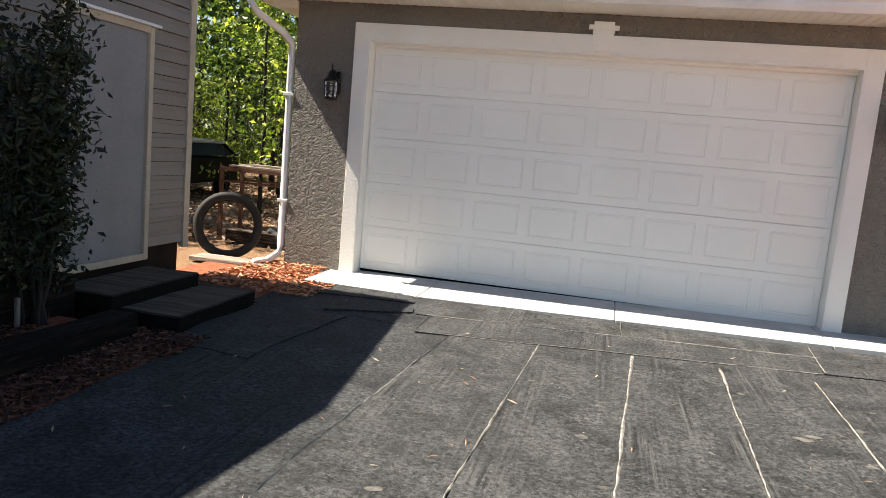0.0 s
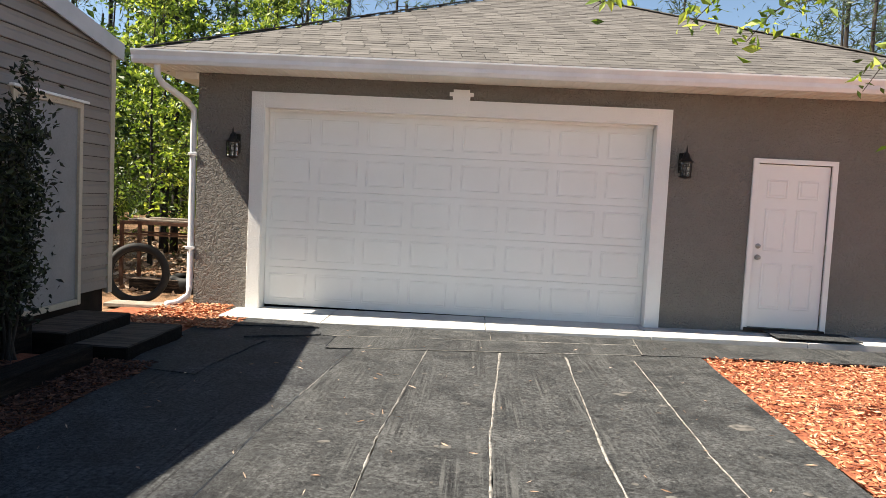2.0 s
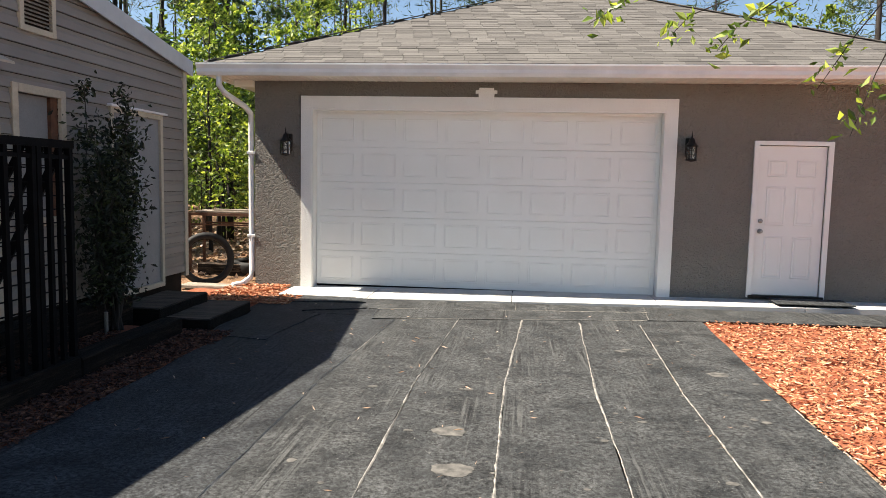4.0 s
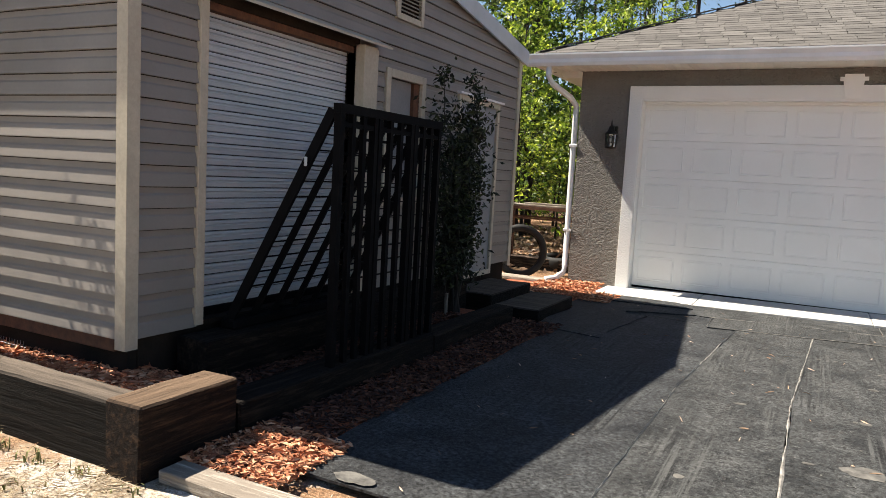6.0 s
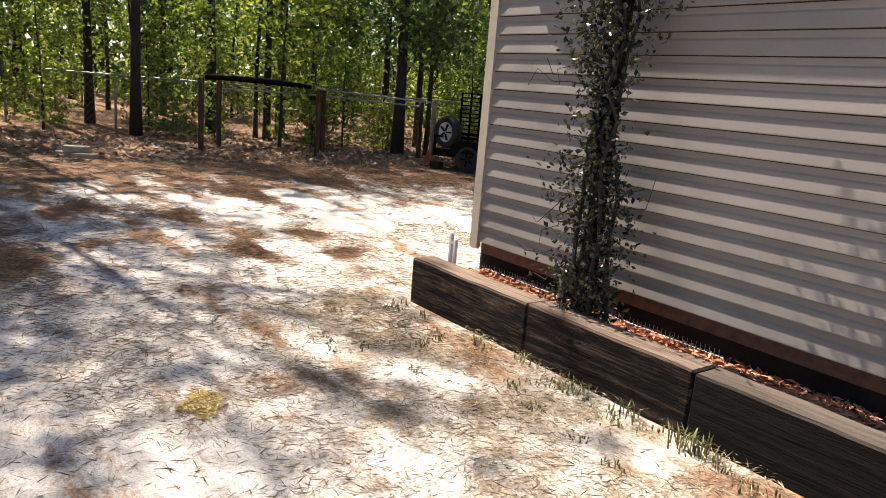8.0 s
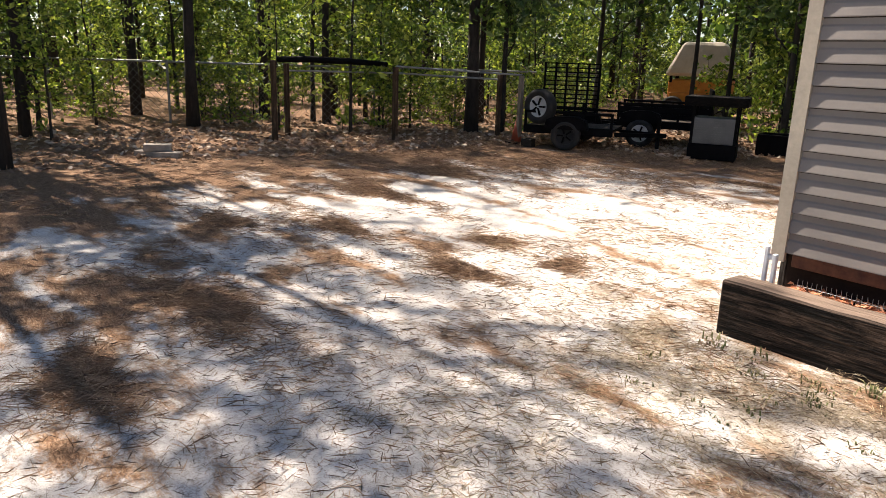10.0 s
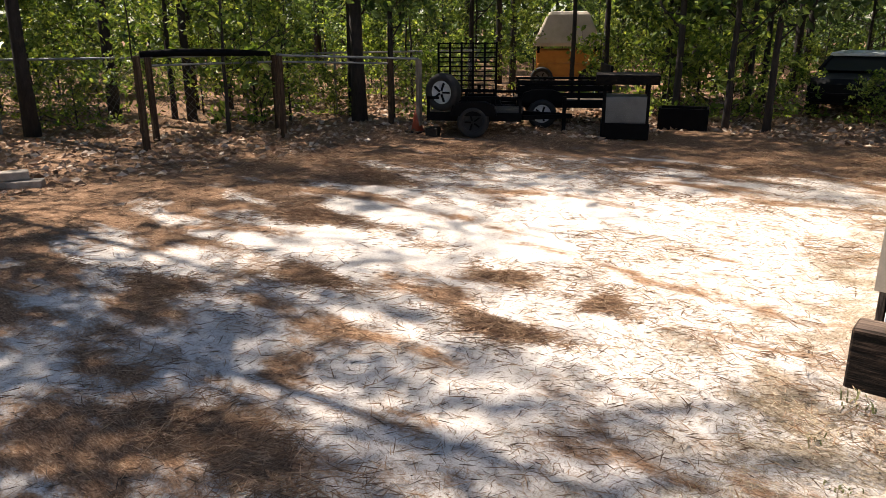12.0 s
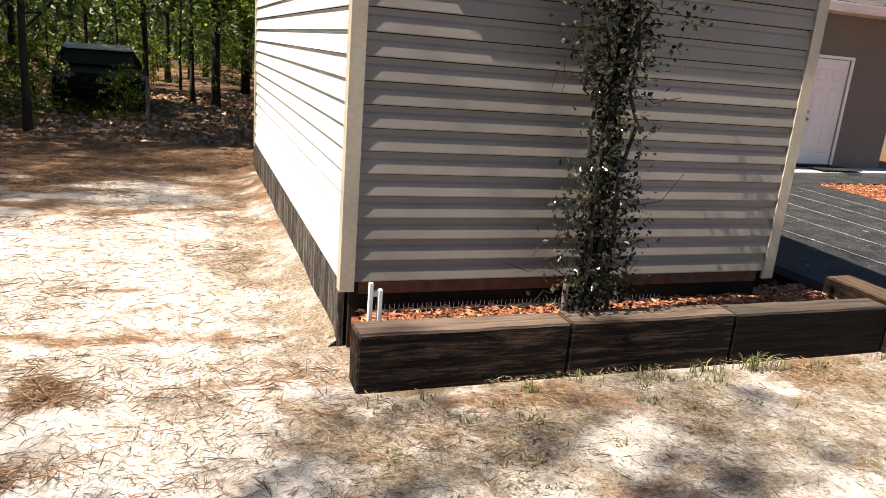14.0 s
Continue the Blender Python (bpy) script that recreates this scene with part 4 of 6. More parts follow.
        bmesh.ops.recalc_face_normals(bm, faces=bm.faces[:])
        part("corner_board", bm, M_CREAM, shed, "cream painted corner board")
    # near-black sheets put in for shade under the walls, then the floor frame
    part("skirt", box(SX0 + 0.05, SX1 - 0.05, SY0 + 0.05, SY0 + 0.12, -0.04, SZ0), M_CORE, shed, "dark sheet for the shade of the open shed underside")
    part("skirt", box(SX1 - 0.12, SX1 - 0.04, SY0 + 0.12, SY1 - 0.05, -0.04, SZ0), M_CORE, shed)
    part("sill_board", box(SX0 + 0.1, SX1 - 0.1, SY0 - 0.004, SY0 + 0.04, SZ0 - 0.085, SZ0 - 0.004, 0.004), M_RUST, shed, "reddish brown sill board")
    for i in range(9):
        y = SY0 + 0.08 + i * 0.68
        part("skirt_panel", box(SX0 - 0.012, SX0 + 0.03, y, y + 0.66, -0.04, SZ0 - 0.01 - 0.02 * (i % 2), 0.004), M_SKIRT, shed, "weathered grey skirting board")


shed_walls()


def earth_bank():
    """Sand banked against the foot of the far wall."""
    rows = []
    bm = bmesh.new()
    for i in range(60):
        y = -7.42 + i * 0.103
        h = 0.05 + 0.05 * noise.noise(Vector((y * 1.3, 2.0, 0)))
        w = 0.42 + 0.12 * noise.noise(Vector((y * 0.9, 5.0, 0)))
        if i == 0:
            h, w = 0.0, 0.1
        rows.append([bm.verts.new((SX0 - 0.005 - w * f, y, -0.06 + (h + 0.06) * (1 - f) ** 1.4 + 0.012 * noise.noise(Vector((f * 4, y * 5, 1))))) for f in (0, 0.2, 0.4, 0.6, 0.8, 1.0)])
    for a, b in zip(rows, rows[1:]):
        for k in range(5):
            bm.faces.new((a[k], a[k + 1], b[k + 1], b[k]))
    bmesh.ops.recalc_face_normals(bm, faces=bm.faces[:])
    single("earth_bank", bm, M_SAND, "sand and dry grass banked against the shed foot", "ground", kind="structure", smooth=True)


earth_bank()


def shed_roof():
    o, e = 0.05, 0.115
    for sy, yo in ((-1, SY0 - e), (1, SY1 + e)):
        slope = (RIDGE_Z - SZE) / (SY1 - RIDGE_Y)
        zo = SZE - slope * e + 0.03
        bm = bmesh.new()
        a = [(SX0 - o, yo, zo), (SX1 + o, yo, zo), (SX1 + o, RIDGE_Y, RIDGE_Z + 0.03), (SX0 - o, RIDGE_Y, RIDGE_Z + 0.03)]
        lo = [bm.verts.new(q) for q in a]
        hi = [bm.verts.new((q[0], q[1], q[2] + 0.05)) for q in a]
        for k in range(4):
            bm.faces.new((lo[k], lo[(k + 1) % 4], hi[(k + 1) % 4], hi[k]))
        bm.faces.new(lo)
        bm.faces.new(hi)
        bmesh.ops.recalc_face_normals(bm, faces=bm.faces[:])
        part("roof", bm, M_SHINGLE, shed, "low-pitched shingle roof")
        for x, s in ((SX1, 1), (SX0, -1)):
            own = prism([(yo, zo - 0.10), (yo, zo + 0.085), (RIDGE_Y, RIDGE_Z + 0.115), (RIDGE_Y, RIDGE_Z - 0.07)], x + s * 0.052, x + s * 0.075, "x")
            part("rake_board", own, M_ROLLER, shed, "pale rake board along the gable")
        part("eave_board", box(SX0 - o, SX1 + o, yo - 0.02 if sy < 0 else yo, yo if sy < 0 else yo + 0.02, zo - 0.08, zo + 0.06), M_GUTTER, shed)


shed_roof()


def roller_door():
    y0, y1, z0, z1 = ROLL
    # Near-black back, seen between the slats as the shade in their grooves.
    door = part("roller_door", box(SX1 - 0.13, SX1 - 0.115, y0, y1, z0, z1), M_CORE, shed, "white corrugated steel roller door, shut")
    n = 27
    h = (z1 - z0 - 0.06) / n
    prof = [(SX1 - 0.106, 0.01 * h), (SX1 - 0.092, 0.05 * h), (SX1 - 0.088, 0.42 * h), (SX1 - 0.096, 0.5 * h), (SX1 - 0.096, 0.58 * h), (SX1 - 0.088, 0.66 * h), (SX1 - 0.092, 0.90 * h), (SX1 - 0.106, h * 0.955)]
    me = None
    for i in range(n):
        if me is None:
            bm = bmesh.new()
            ra = [bm.verts.new((x, y0 + 0.005, z)) for x, z in prof]
            rb = [bm.verts.new((x, y1 - 0.005, z)) for x, z in prof]
            for k in range(len(prof) - 1):
                bm.faces.new((ra[k], rb[k], rb[k + 1], ra[k + 1]))
            bmesh.ops.recalc_face_normals(bm, faces=bm.faces[:])
            me = bpy.data.meshes.new("slat")
            bm.to_mesh(me)
            bm.free()
            me.materials.append(M_ROLLER)
        s = put("slat", me, door)
        s.location.z = z0 + 0.06 + i * h
    part("bottom_bar", box(SX1 - 0.12, SX1 - 0.085, y0 + 0.005, y1 - 0.005, z0, z0 + 0.06, 0.005), M_BLACK, door)
    part("lock_handle", join(box(SX1 - 0.095, SX1 - 0.07, y0 + 0.04, y0 + 0.075, 1.36, 1.48, 0.004), box(SX1 - 0.085, SX1 - 0.05, y0 + 0.03, y0 + 0.05, 1.39, 1.45, 0.004)), M_BLACK, door, "black slide lock")
    part("jamb", box(SX1 - 0.09, SX1 + 0.035, y0 - 0.07, y0, z0 - 0.02, z1 + 0.1, 0.004), M_CREAM, shed, "cream jamb of the roller door")
    part("jamb", box(SX1 - 0.09, SX1 + 0.09, y1, y1 + 0.2, z0 - 0.02, z1 + 0.02, 0.005), M_CREAM, shed, "cream boxed post of the roller door")
    part("jamb", box(SX1, SX1 + 0.045, y1 + 0.2, y1 + 0.285, z0 - 0.02, z1 + 0.02, 0.004), M_CREAM, shed)
    bm = prism([(SX1 + 0.0, z1 + 0.12), (SX1 + 0.16, z1 + 0.045), (SX1 + 0.16, z1 + 0.025), (SX1 + 0.0, z1 + 0.10)], y0 - 0.1, y1 + 0.33)
    part("drip_hood", bm, M_CREAM, shed, "sloping flashing over the roller door")
    part("head_board", box(SX1 - 0.1, SX1 - 0.02, y0, y1, z1 - 0.05, z1 + 0.05), M_RUST, shed, "brown head board")
    # dark timber step along the wall under the door
    single("threshold_beam", box(SX1 + 0.036, SX1 + 0.31, -7.15, -3.42, -0.04, 0.385, 0.02), M_TIMBER_Y, "dark timber beam along the shed base", "beam")


roller_door()


def framed(name, y0, y1, z0, z1, w, fill, fill_mat, label, fill_label, deep=0.04):
    bm = bmesh.new()
    for a, b, c, d in ((y0 - w, y0, z0 - w, z1 + w), (y1, y1 + w, z0 - w, z1 + w), (y0, y1, z1, z1 + w), (y0, y1, z0 - w, z0)):
        box(SX1 - 0.05, SX1 + 0.035, a, b, c, d, 0.004, bm)
    fr = part(name, bm, M_CREAM, shed, label)
    part(fill, box(SX1 - 0.09, SX1 - deep, y0, y1, z0, z1, 0.003), fill_mat, fr, fill_label)
    return fr


win = framed("window", *WIN, 0.075, "board", M_SHEDDOOR, "small boarded window in a cream frame", "pale board behind the window")
part("reveal", box(SX1 - 0.04, SX1 - 0.004, WIN[1] - 0.1, WIN[1] - 0.002, WIN[2], WIN[3]), M_RUST, win)
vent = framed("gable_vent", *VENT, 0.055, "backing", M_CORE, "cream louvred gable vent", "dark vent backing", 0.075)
for i in range(11):
    z = VENT[2] + 0.02 + i * 0.035
    part("louvre", prism([(SX1 + 0.002, z + 0.02), (SX1 + 0.03, z), (SX1 + 0.032, z + 0.006), (SX1 + 0.004, z + 0.026)], VENT[0], VENT[1]), M_BOARD, vent)
sd = framed("shed_door", *SDOOR, 0.06, "door_leaf", M_SHEDDOOR, "plain pale grey shed door in cream casing, shut", "pale grey flush door", -0.006)
part("drip_cap", box(SX1, SX1 + 0.07, SDOOR[0] - 0.1, SDOOR[1] + 0.11, SDOOR[3] + 0.06, SDOOR[3] + 0.085, 0.004), M_GUTTER, sd)


# ---- timbers, steps and boards ----
def timber(x0, x1, y0, y1, z0, z1, material, label, seed):
    own = box(x0, x1, y0, y1, z0, z1)
    bmesh.ops.subdivide_edges(own, edges=[e for e in own.edges if e.calc_length() > 0.5], cuts=10, use_grid_fill=True)
    bmesh.ops.bevel(own, geom=[e for e in own.edges if e.is_manifold and e.calc_face_angle(0) > 1.0], offset=0.012, segments=1, affect="EDGES")
    for v in own.verts:
        v.co += 0.007 * noise.noise_vector(v.co * 4 + Vector((seed, 0, 0)))
    return single("landscape_timber", own, material, label, "timber", "timbers round the shed bed")


FRONT = [-4.30, -3.02, -1.82, -0.475]
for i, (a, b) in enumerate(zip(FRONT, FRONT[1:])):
    # The third sleeper takes the near-black copy, for the shade over it.
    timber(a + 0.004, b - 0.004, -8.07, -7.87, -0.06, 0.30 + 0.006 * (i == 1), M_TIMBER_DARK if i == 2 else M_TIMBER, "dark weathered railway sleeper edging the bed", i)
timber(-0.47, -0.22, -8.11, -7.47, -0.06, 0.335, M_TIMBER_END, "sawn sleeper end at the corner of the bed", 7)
timber(-0.44, -0.21, -7.46, -5.2, -0.06, 0.19, M_TIMBER_Y, "dark sleeper along the shed side", 8)
timber(-0.43, -0.21, -5.19, -3.45, -0.06, 0.17, M_TIMBER_Y, "dark sleeper along the shed side", 9)
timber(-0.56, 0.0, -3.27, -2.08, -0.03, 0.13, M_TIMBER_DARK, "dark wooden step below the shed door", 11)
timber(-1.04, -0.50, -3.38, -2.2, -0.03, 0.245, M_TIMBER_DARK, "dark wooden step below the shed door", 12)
bm = box(-0.18, 0.95, -8.04, -7.88, -0.045, 0.02, 0.006)
single("loose_plank", bm, M_BOARD, "pale weathered plank lying across the drive edge", "plank")
bm = join(box(-4.19, -4.165, -7.82, -7.79, 0.13, 0.50, 0.004), box(-4.135, -4.11, -7.82, -7.79, 0.13, 0.46, 0.004))
join(bm, box(-4.165, -4.135, -7.815, -7.795, 0.42, 0.45))
single("white_bracket", bm, M_GUTTER, "white metal bracket stuck in the bed", "bracket")
for x, h in ((-2.98, 0.50), (-2.80, 0.40)):
    single("garden_stake", box(x, x + 0.03, -7.86, -7.83, 0.1, h, 0.004), M_GREYPOST, "pale wooden garden stake under the vine", "stake", "stakes under the vine")
single("garden_stake", box(-0.72, -0.69, -4.05, -4.02, 0.0, 0.32, 0.004), M_GREYPOST, "pale wooden garden stake by the shrub", "stake")
# wire mesh under the sill
bm = bmesh.new()
for i in range(70):
    tube([(-4.1 + i * 0.03, SY0 - 0.02, 0.12), (-4.1 + i * 0.03, SY0 - 0.02, 0.26)], 0.0018, 4, bm)
for z in (0.17, 0.22):
    tube([(-4.1, SY0 - 0.02, z), (-2.0, SY0 - 0.02, z)], 0.0018, 4, bm)
single("wire_mesh", bm, M_FENCE, "rusty welded wire mesh under the shed", "wire mesh")


# ---- black steel rack leaning by the roller door ----
def rack():
    ob = thing("steel_ramp_rack", "black steel mesh ramp panels propped as an A-frame", "rack", (-0.5, -6.0, 0))
    top, x = 1.88, -0.27
    y_a, y_b = -6.56, -5.22
    part("top_rail", beam((x, y_a - 0.03, top), (x, y_b + 0.03, top), 0.06, 0.06), M_BLACK, ob)
    for i, (a, b) in enumerate(((y_a, -6.16), (-6.10, -5.66), (-5.60, y_b))):
        pan = part("front_panel", beam((x, a, 0.02), (x, a, top), 0.05, 0.05), M_BLACK, ob)
        for y, w in ((b, 0.05), (a + (b - a) * 0.36, 0.034), (a + (b - a) * 0.68, 0.034)):
            part("upright", beam((x, y, 0.02), (x, y, top), w, 0.04), M_BLACK, pan)
        for k in range(17):
            z = 0.12 + k * 0.105
            part("rung", beam((x - 0.02, a, z), (x - 0.02, b, z), 0.010, 0.010), M_BLACK, pan)
        part("head_bar", beam((x, a, top - 0.1), (x, b, top - 0.1), 0.03, 0.03), M_BLACK, pan)
    foot_x, foot_z, foot_dy = -0.96, 0.42, -0.22
    for i in range(7):
        y = y_a + (y_b - y_a) * i / 6
        part("slant_bar", beam((x - 0.05, y, top - 0.01), (foot_x, y + foot_dy, foot_z), 0.045, 0.06 if i in (0, 6) else 0.038), M_BLACK, ob)
    n = 14
    for k in range(n):
        f = (k + 0.6) / n
        xx, zz = x - 0.05 + f * (foot_x - x + 0.05), top + f * (foot_z - top)
        part("cross_wire", beam((xx - 0.01, y_a + foot_dy * f, zz), (xx - 0.01, y_b + foot_dy * f, zz), 0.010, 0.010), M_BLACK, ob)
    part("foot_plate", box(foot_x - 0.05, foot_x + 0.08, y_a + foot_dy - 0.03, y_b + foot_dy + 0.03, 0.385, 0.45, 0.01), M_BLACK, ob)
    part("reflector", box(x - 0.20, x - 0.175, y_a - 0.098, y_a - 0.088, 1.50, 1.56, 0.004), M_RIM, ob, "pale reflector strip")


rack()


# ---- climbing vine and shrub ----
def wander(rng, start, end, n, sway):
    pts = []
    for i in range(n + 1):
        f = i / n
        p = Vector(start).lerp(Vector(end), f)
        p += Vector(rng.normal(size=3)) * sway * (0.3 + f)
        pts.append(p)
    return pts


def vine():
    rng = np.random.default_rng(31)
    ob = thing("climbing_vine", "dark glossy climbing vine on a post by the shed wall", "vine", (-2.82, -7.82, 0.13))
    bm = bmesh.new()
    for k in range(8):
        a = (-2.84 + rng.normal() * 0.09, -7.82 + rng.normal() * 0.05, 0.13)
        b = (-2.78 + rng.normal() * 0.1, -7.82 + rng.normal() * 0.05, 3.1)
        tube(wander(rng, a, b, 14, 0.035), [0.016 - 0.0007 * i for i in range(15)], 6, bm)
    for k in range(46):
        z = rng.uniform(0.4, 2.9)
        s = Vector((-2.82, -7.82, z))
        e = s + Vector((rng.normal() * 0.34 - 0.05, -abs(rng.normal()) * 0.12, rng.normal() * 0.2))
        tube(wander(rng, s, e, 6, 0.03), [0.005 - 0.0005 * i for i in range(7)], 5, bm)
    part("stem", bm, M_TWIG, ob, "thin brown twining stems")
    n = 5600
    z = rng.uniform(0.16, 3.15, n)
    w = 0.095 + 0.05 * np.sin(z * 3.1) + 0.04 * np.sin(z * 7.3 + 1) + 0.10 * (z > 1.5) * np.minimum(1, (z - 1.5))
    c = np.stack([-2.81 + 0.05 * np.sin(z * 2.2) + rng.normal(size=n) * w, -7.83 + np.clip(rng.normal(size=n) * 0.06, -0.22, 0.12), z], 1)
    m = 60
    hubs = np.stack([-2.82 + rng.normal(size=m) * 0.15, -7.84 - abs(rng.normal(size=m)) * 0.07, rng.uniform(0.3, 2.9, m)], 1)
    c = np.concatenate([c, (hubs[:, None] + rng.normal(size=(m, 16, 3)) * (0.07, 0.04, 0.06)).reshape(-1, 3)])
    v, f = scatter_leaves(c, 0.038, rng, 0.1, 0.62)
    put("foliage", raw("foliage", v, f, M_VINE), ob, "small glossy leaves")
    part("post", tube([(-2.78, -7.80, 0.1), (-2.76, -7.79, 3.1)], 0.035, 8), M_TIMBER_Y, ob)


vine()


def shrub():
    rng = np.random.default_rng(8)
    cx, cy = -0.74, -3.82
    ob = thing("tall_shrub", "tall dark evergreen shrub against the shed", "shrub", (cx, cy, 0.0))
    bm = bmesh.new()
    ends = []
    for k in range(15):
        h = rng.uniform(1.3, 2.5)
        e = Vector((cx + rng.normal() * 0.08, cy + rng.normal() * 0.17, h))
        pts = wander(rng, (cx + rng.normal() * 0.05, cy + rng.normal() * 0.05, -0.03), e, 9, 0.035)
        tube(pts, [0.014 - 0.0012 * i for i in range(10)], 6, bm)
        ends.append(pts)
    part("stem", bm, M_TWIG, ob)
    c = []
    for pts in ends:
        for i in range(3, 10):
            for _ in range(58):
                c.append(np.array(pts[i]) + rng.normal(size=3) * (0.09, 0.10, 0.11) * (1.15 if i < 9 else 0.5))
    c = np.array(c)
    c = c[c[:, 2] > 0.35]
    v, f = scatter_leaves(c, 0.065, rng, 0.1, 0.42)
    put("foliage", raw("foliage", v, f, M_HOLLY), ob, "small dark pointed leaves")


shrub()


# ---- clutter between shed and garage ----
def tyre_mesh(r, w, hole):
    prof = [(hole, -w * 0.36), (hole + 0.02, -w * 0.46), (r - 0.05, -w * 0.5), (r - 0.012, -w * 0.42), (r, -w * 0.25), (r, w * 0.25), (r - 0.012, w * 0.42), (r - 0.05, w * 0.5), (hole + 0.02, w * 0.46), (hole, w * 0.36), (hole - 0.004, w * 0.3), (r - 0.04, w * 0.3), (r - 0.03, 0), (r - 0.04, -w * 0.3), (hole - 0.004, -w * 0.3), (hole, -w * 0.36)]
    return prof


def tyre(at, turn, r, w, hole, label):
    m = Matrix.Translation(at) @ turn
    ob = thing("tyre", label, "tyre", (at[0], at[1], at[2] - r))
    part("tread", lathe(tyre_mesh(r, w, hole), 40, m), M_TYRE, ob, "", True)
    return ob, m


tyre((-1.57, 0.16, 0.365), Matrix.Rotation(radians(24), 4, "Z") @ Matrix.Rotation(radians(80), 4, "X"), 0.415, 0.24, 0.315, "worn black tyre without a rim standing by the garage")
tyre((-1.35, 1.55, 0.10), Matrix.Rotation(radians(4), 4, "X"), 0.36, 0.22, 0.22, "worn black tyre lying on the ground")


def metal_table():
    ob = thing("scrap_table", "rusty steel frame table stacked with boards", "table", (-1.9, 1.9, 0))
    for x in (-2.55, -1.05):
        for y in (1.65, 2.25):
            part("leg", beam((x, y, -0.04), (x, y, 0.98), 0.05, 0.05), M_RUST, ob)
    for y in (1.65, 2.25):
        part("rail", beam((-2.58, y, 0.98), (-1.02, y, 0.98), 0.06, 0.05), M_RUST, ob)
        part("rail", beam((-2.58, y, 0.80), (-1.02, y, 0.80), 0.03, 0.03), M_RUST, ob)
    part("brace", beam((-1.5, 1.64, 0.1), (-1.05, 1.64, 0.6), 0.03, 0.03), M_RUST, ob)
    return ob


metal_table()
for i, (y, z, a, b) in enumerate(((1.72, 1.012, -2.45, -0.95), (1.88, 1.012, -2.3, -0.9), (1.8, 1.045, -2.15, -0.95), (2.1, 1.012, -2.5, -1.0))):
    single("scrap_board", box(a, b, y - 0.07, y + 0.07, z, z + 0.03, 0.004), M_BOARD, "grey weathered board stacked on the table", "board", "boards on the scrap table")
single("scrap_beam", box(-2.2, -0.85, 1.2, 1.42, -0.04, 0.16, 0.01), M_TIMBER, "dark beam on the ground behind the garage corner", "beam")
single("splash_board", box(-1.75, -0.8, -0.4, -0.1, -0.02, 0.03, 0.006), M_BOARD, "grey board under the downspout", "board")


# ---- fence posts, rails and wire ----
POSTS = [(-14.7, -6.28, 1.42), (-14.2, -3.93, 1.36), (-12.7, -1.95, 1.27), (-15.6, -5.6, 1.36), (-15.1, -3.35, 1.34), (-13.85, -1.5, 1.25)]
for i, (x, y, h) in enumerate(POSTS):
    w = 0.046
    own = box(x - w, x + w, y - w, y + w, -0.1, h, 0.012)
    single("fence_post", own, M_POST if i != 2 else M_POST_PALE, "brown weathered wooden fence post" if i != 2 else "pale grey wooden fence post", "post", "wooden posts of the pen")
single("rolled_tarp_rail", tube([(-14.72, -6.2, 1.44), (-14.58, -5.6, 1.455), (-14.4, -4.9, 1.44), (-14.25, -4.1, 1.40)], [0.05, 0.06, 0.06, 0.045], 10), M_BLACK, "black rolled sheeting lying along the pen rail", "roll", smooth=True)
for a, b in (((-14.2, -3.93, 1.37), (-12.7, -1.95, 1.28)), ((-15.6, -5.6, 1.22), (-15.1, -3.35, 1.22)), ((-15.1, -3.35, 1.22), (-13.85, -1.5, 1.15))):
    single("pen_rail", tube([a, b], 0.02, 8), M_FENCE, "thin galvanised rail between wooden posts", "rail", "rails of the pen")


def chain_fence(points):
    ob = thing("chain_link_fence", "galvanised chain-link fence at the edge of the woods", "fence", (points[0][0], points[0][1], -0.05))
    for (x0, y0), (x1, y1) in zip(points, points[1:]):
        n = max(1, round(math.dist((x0, y0), (x1, y1)) / 2.6))
        for i in range(n):
            f = i / n
            x, y = x0 + f * (x1 - x0), y0 + f * (y1 - y0)
            part("fence_pole", tube([(x, y, -0.1), (x, y, 1.33)], 0.028, 8), M_FENCE, ob)
        part("top_rail", tube([(x0, y0, 1.3), (x1, y1, 1.3)], 0.022, 8), M_FENCE, ob)
        bm = bmesh.new()
        length = math.dist((x0, y0), (x1, y1))
        step = 0.16
        k = 0.0
        while k < length + 1.3:
            for s in (1, -1):
                a, b = (k, 0.0), (k - s * 1.28, 1.28)
                if s < 0:
                    a, b = (k - 1.28, 0.0), (k, 1.28)
                pa, pb = [], []
                qs = []
                for (u, z) in (a, b):
                    qs.append((min(max(u, 0), length), z if 0 <= u <= length else z))
                if abs(qs[0][0] - qs[1][0]) > 0.6:
                    P = [(x0 + (x1 - x0) * u / length, y0 + (y1 - y0) * u / length, z) for u, z in qs]
                    tube(P, 0.0035, 3, bm, False)
            k += step
        part("wire_mesh", bm, M_FENCE, ob)


chain_fence([(-22.5, -16.0), (-19.6, -9.2), (-17.0, -5.0), (-16.0, -1.0), (-14.4, 2.2)])


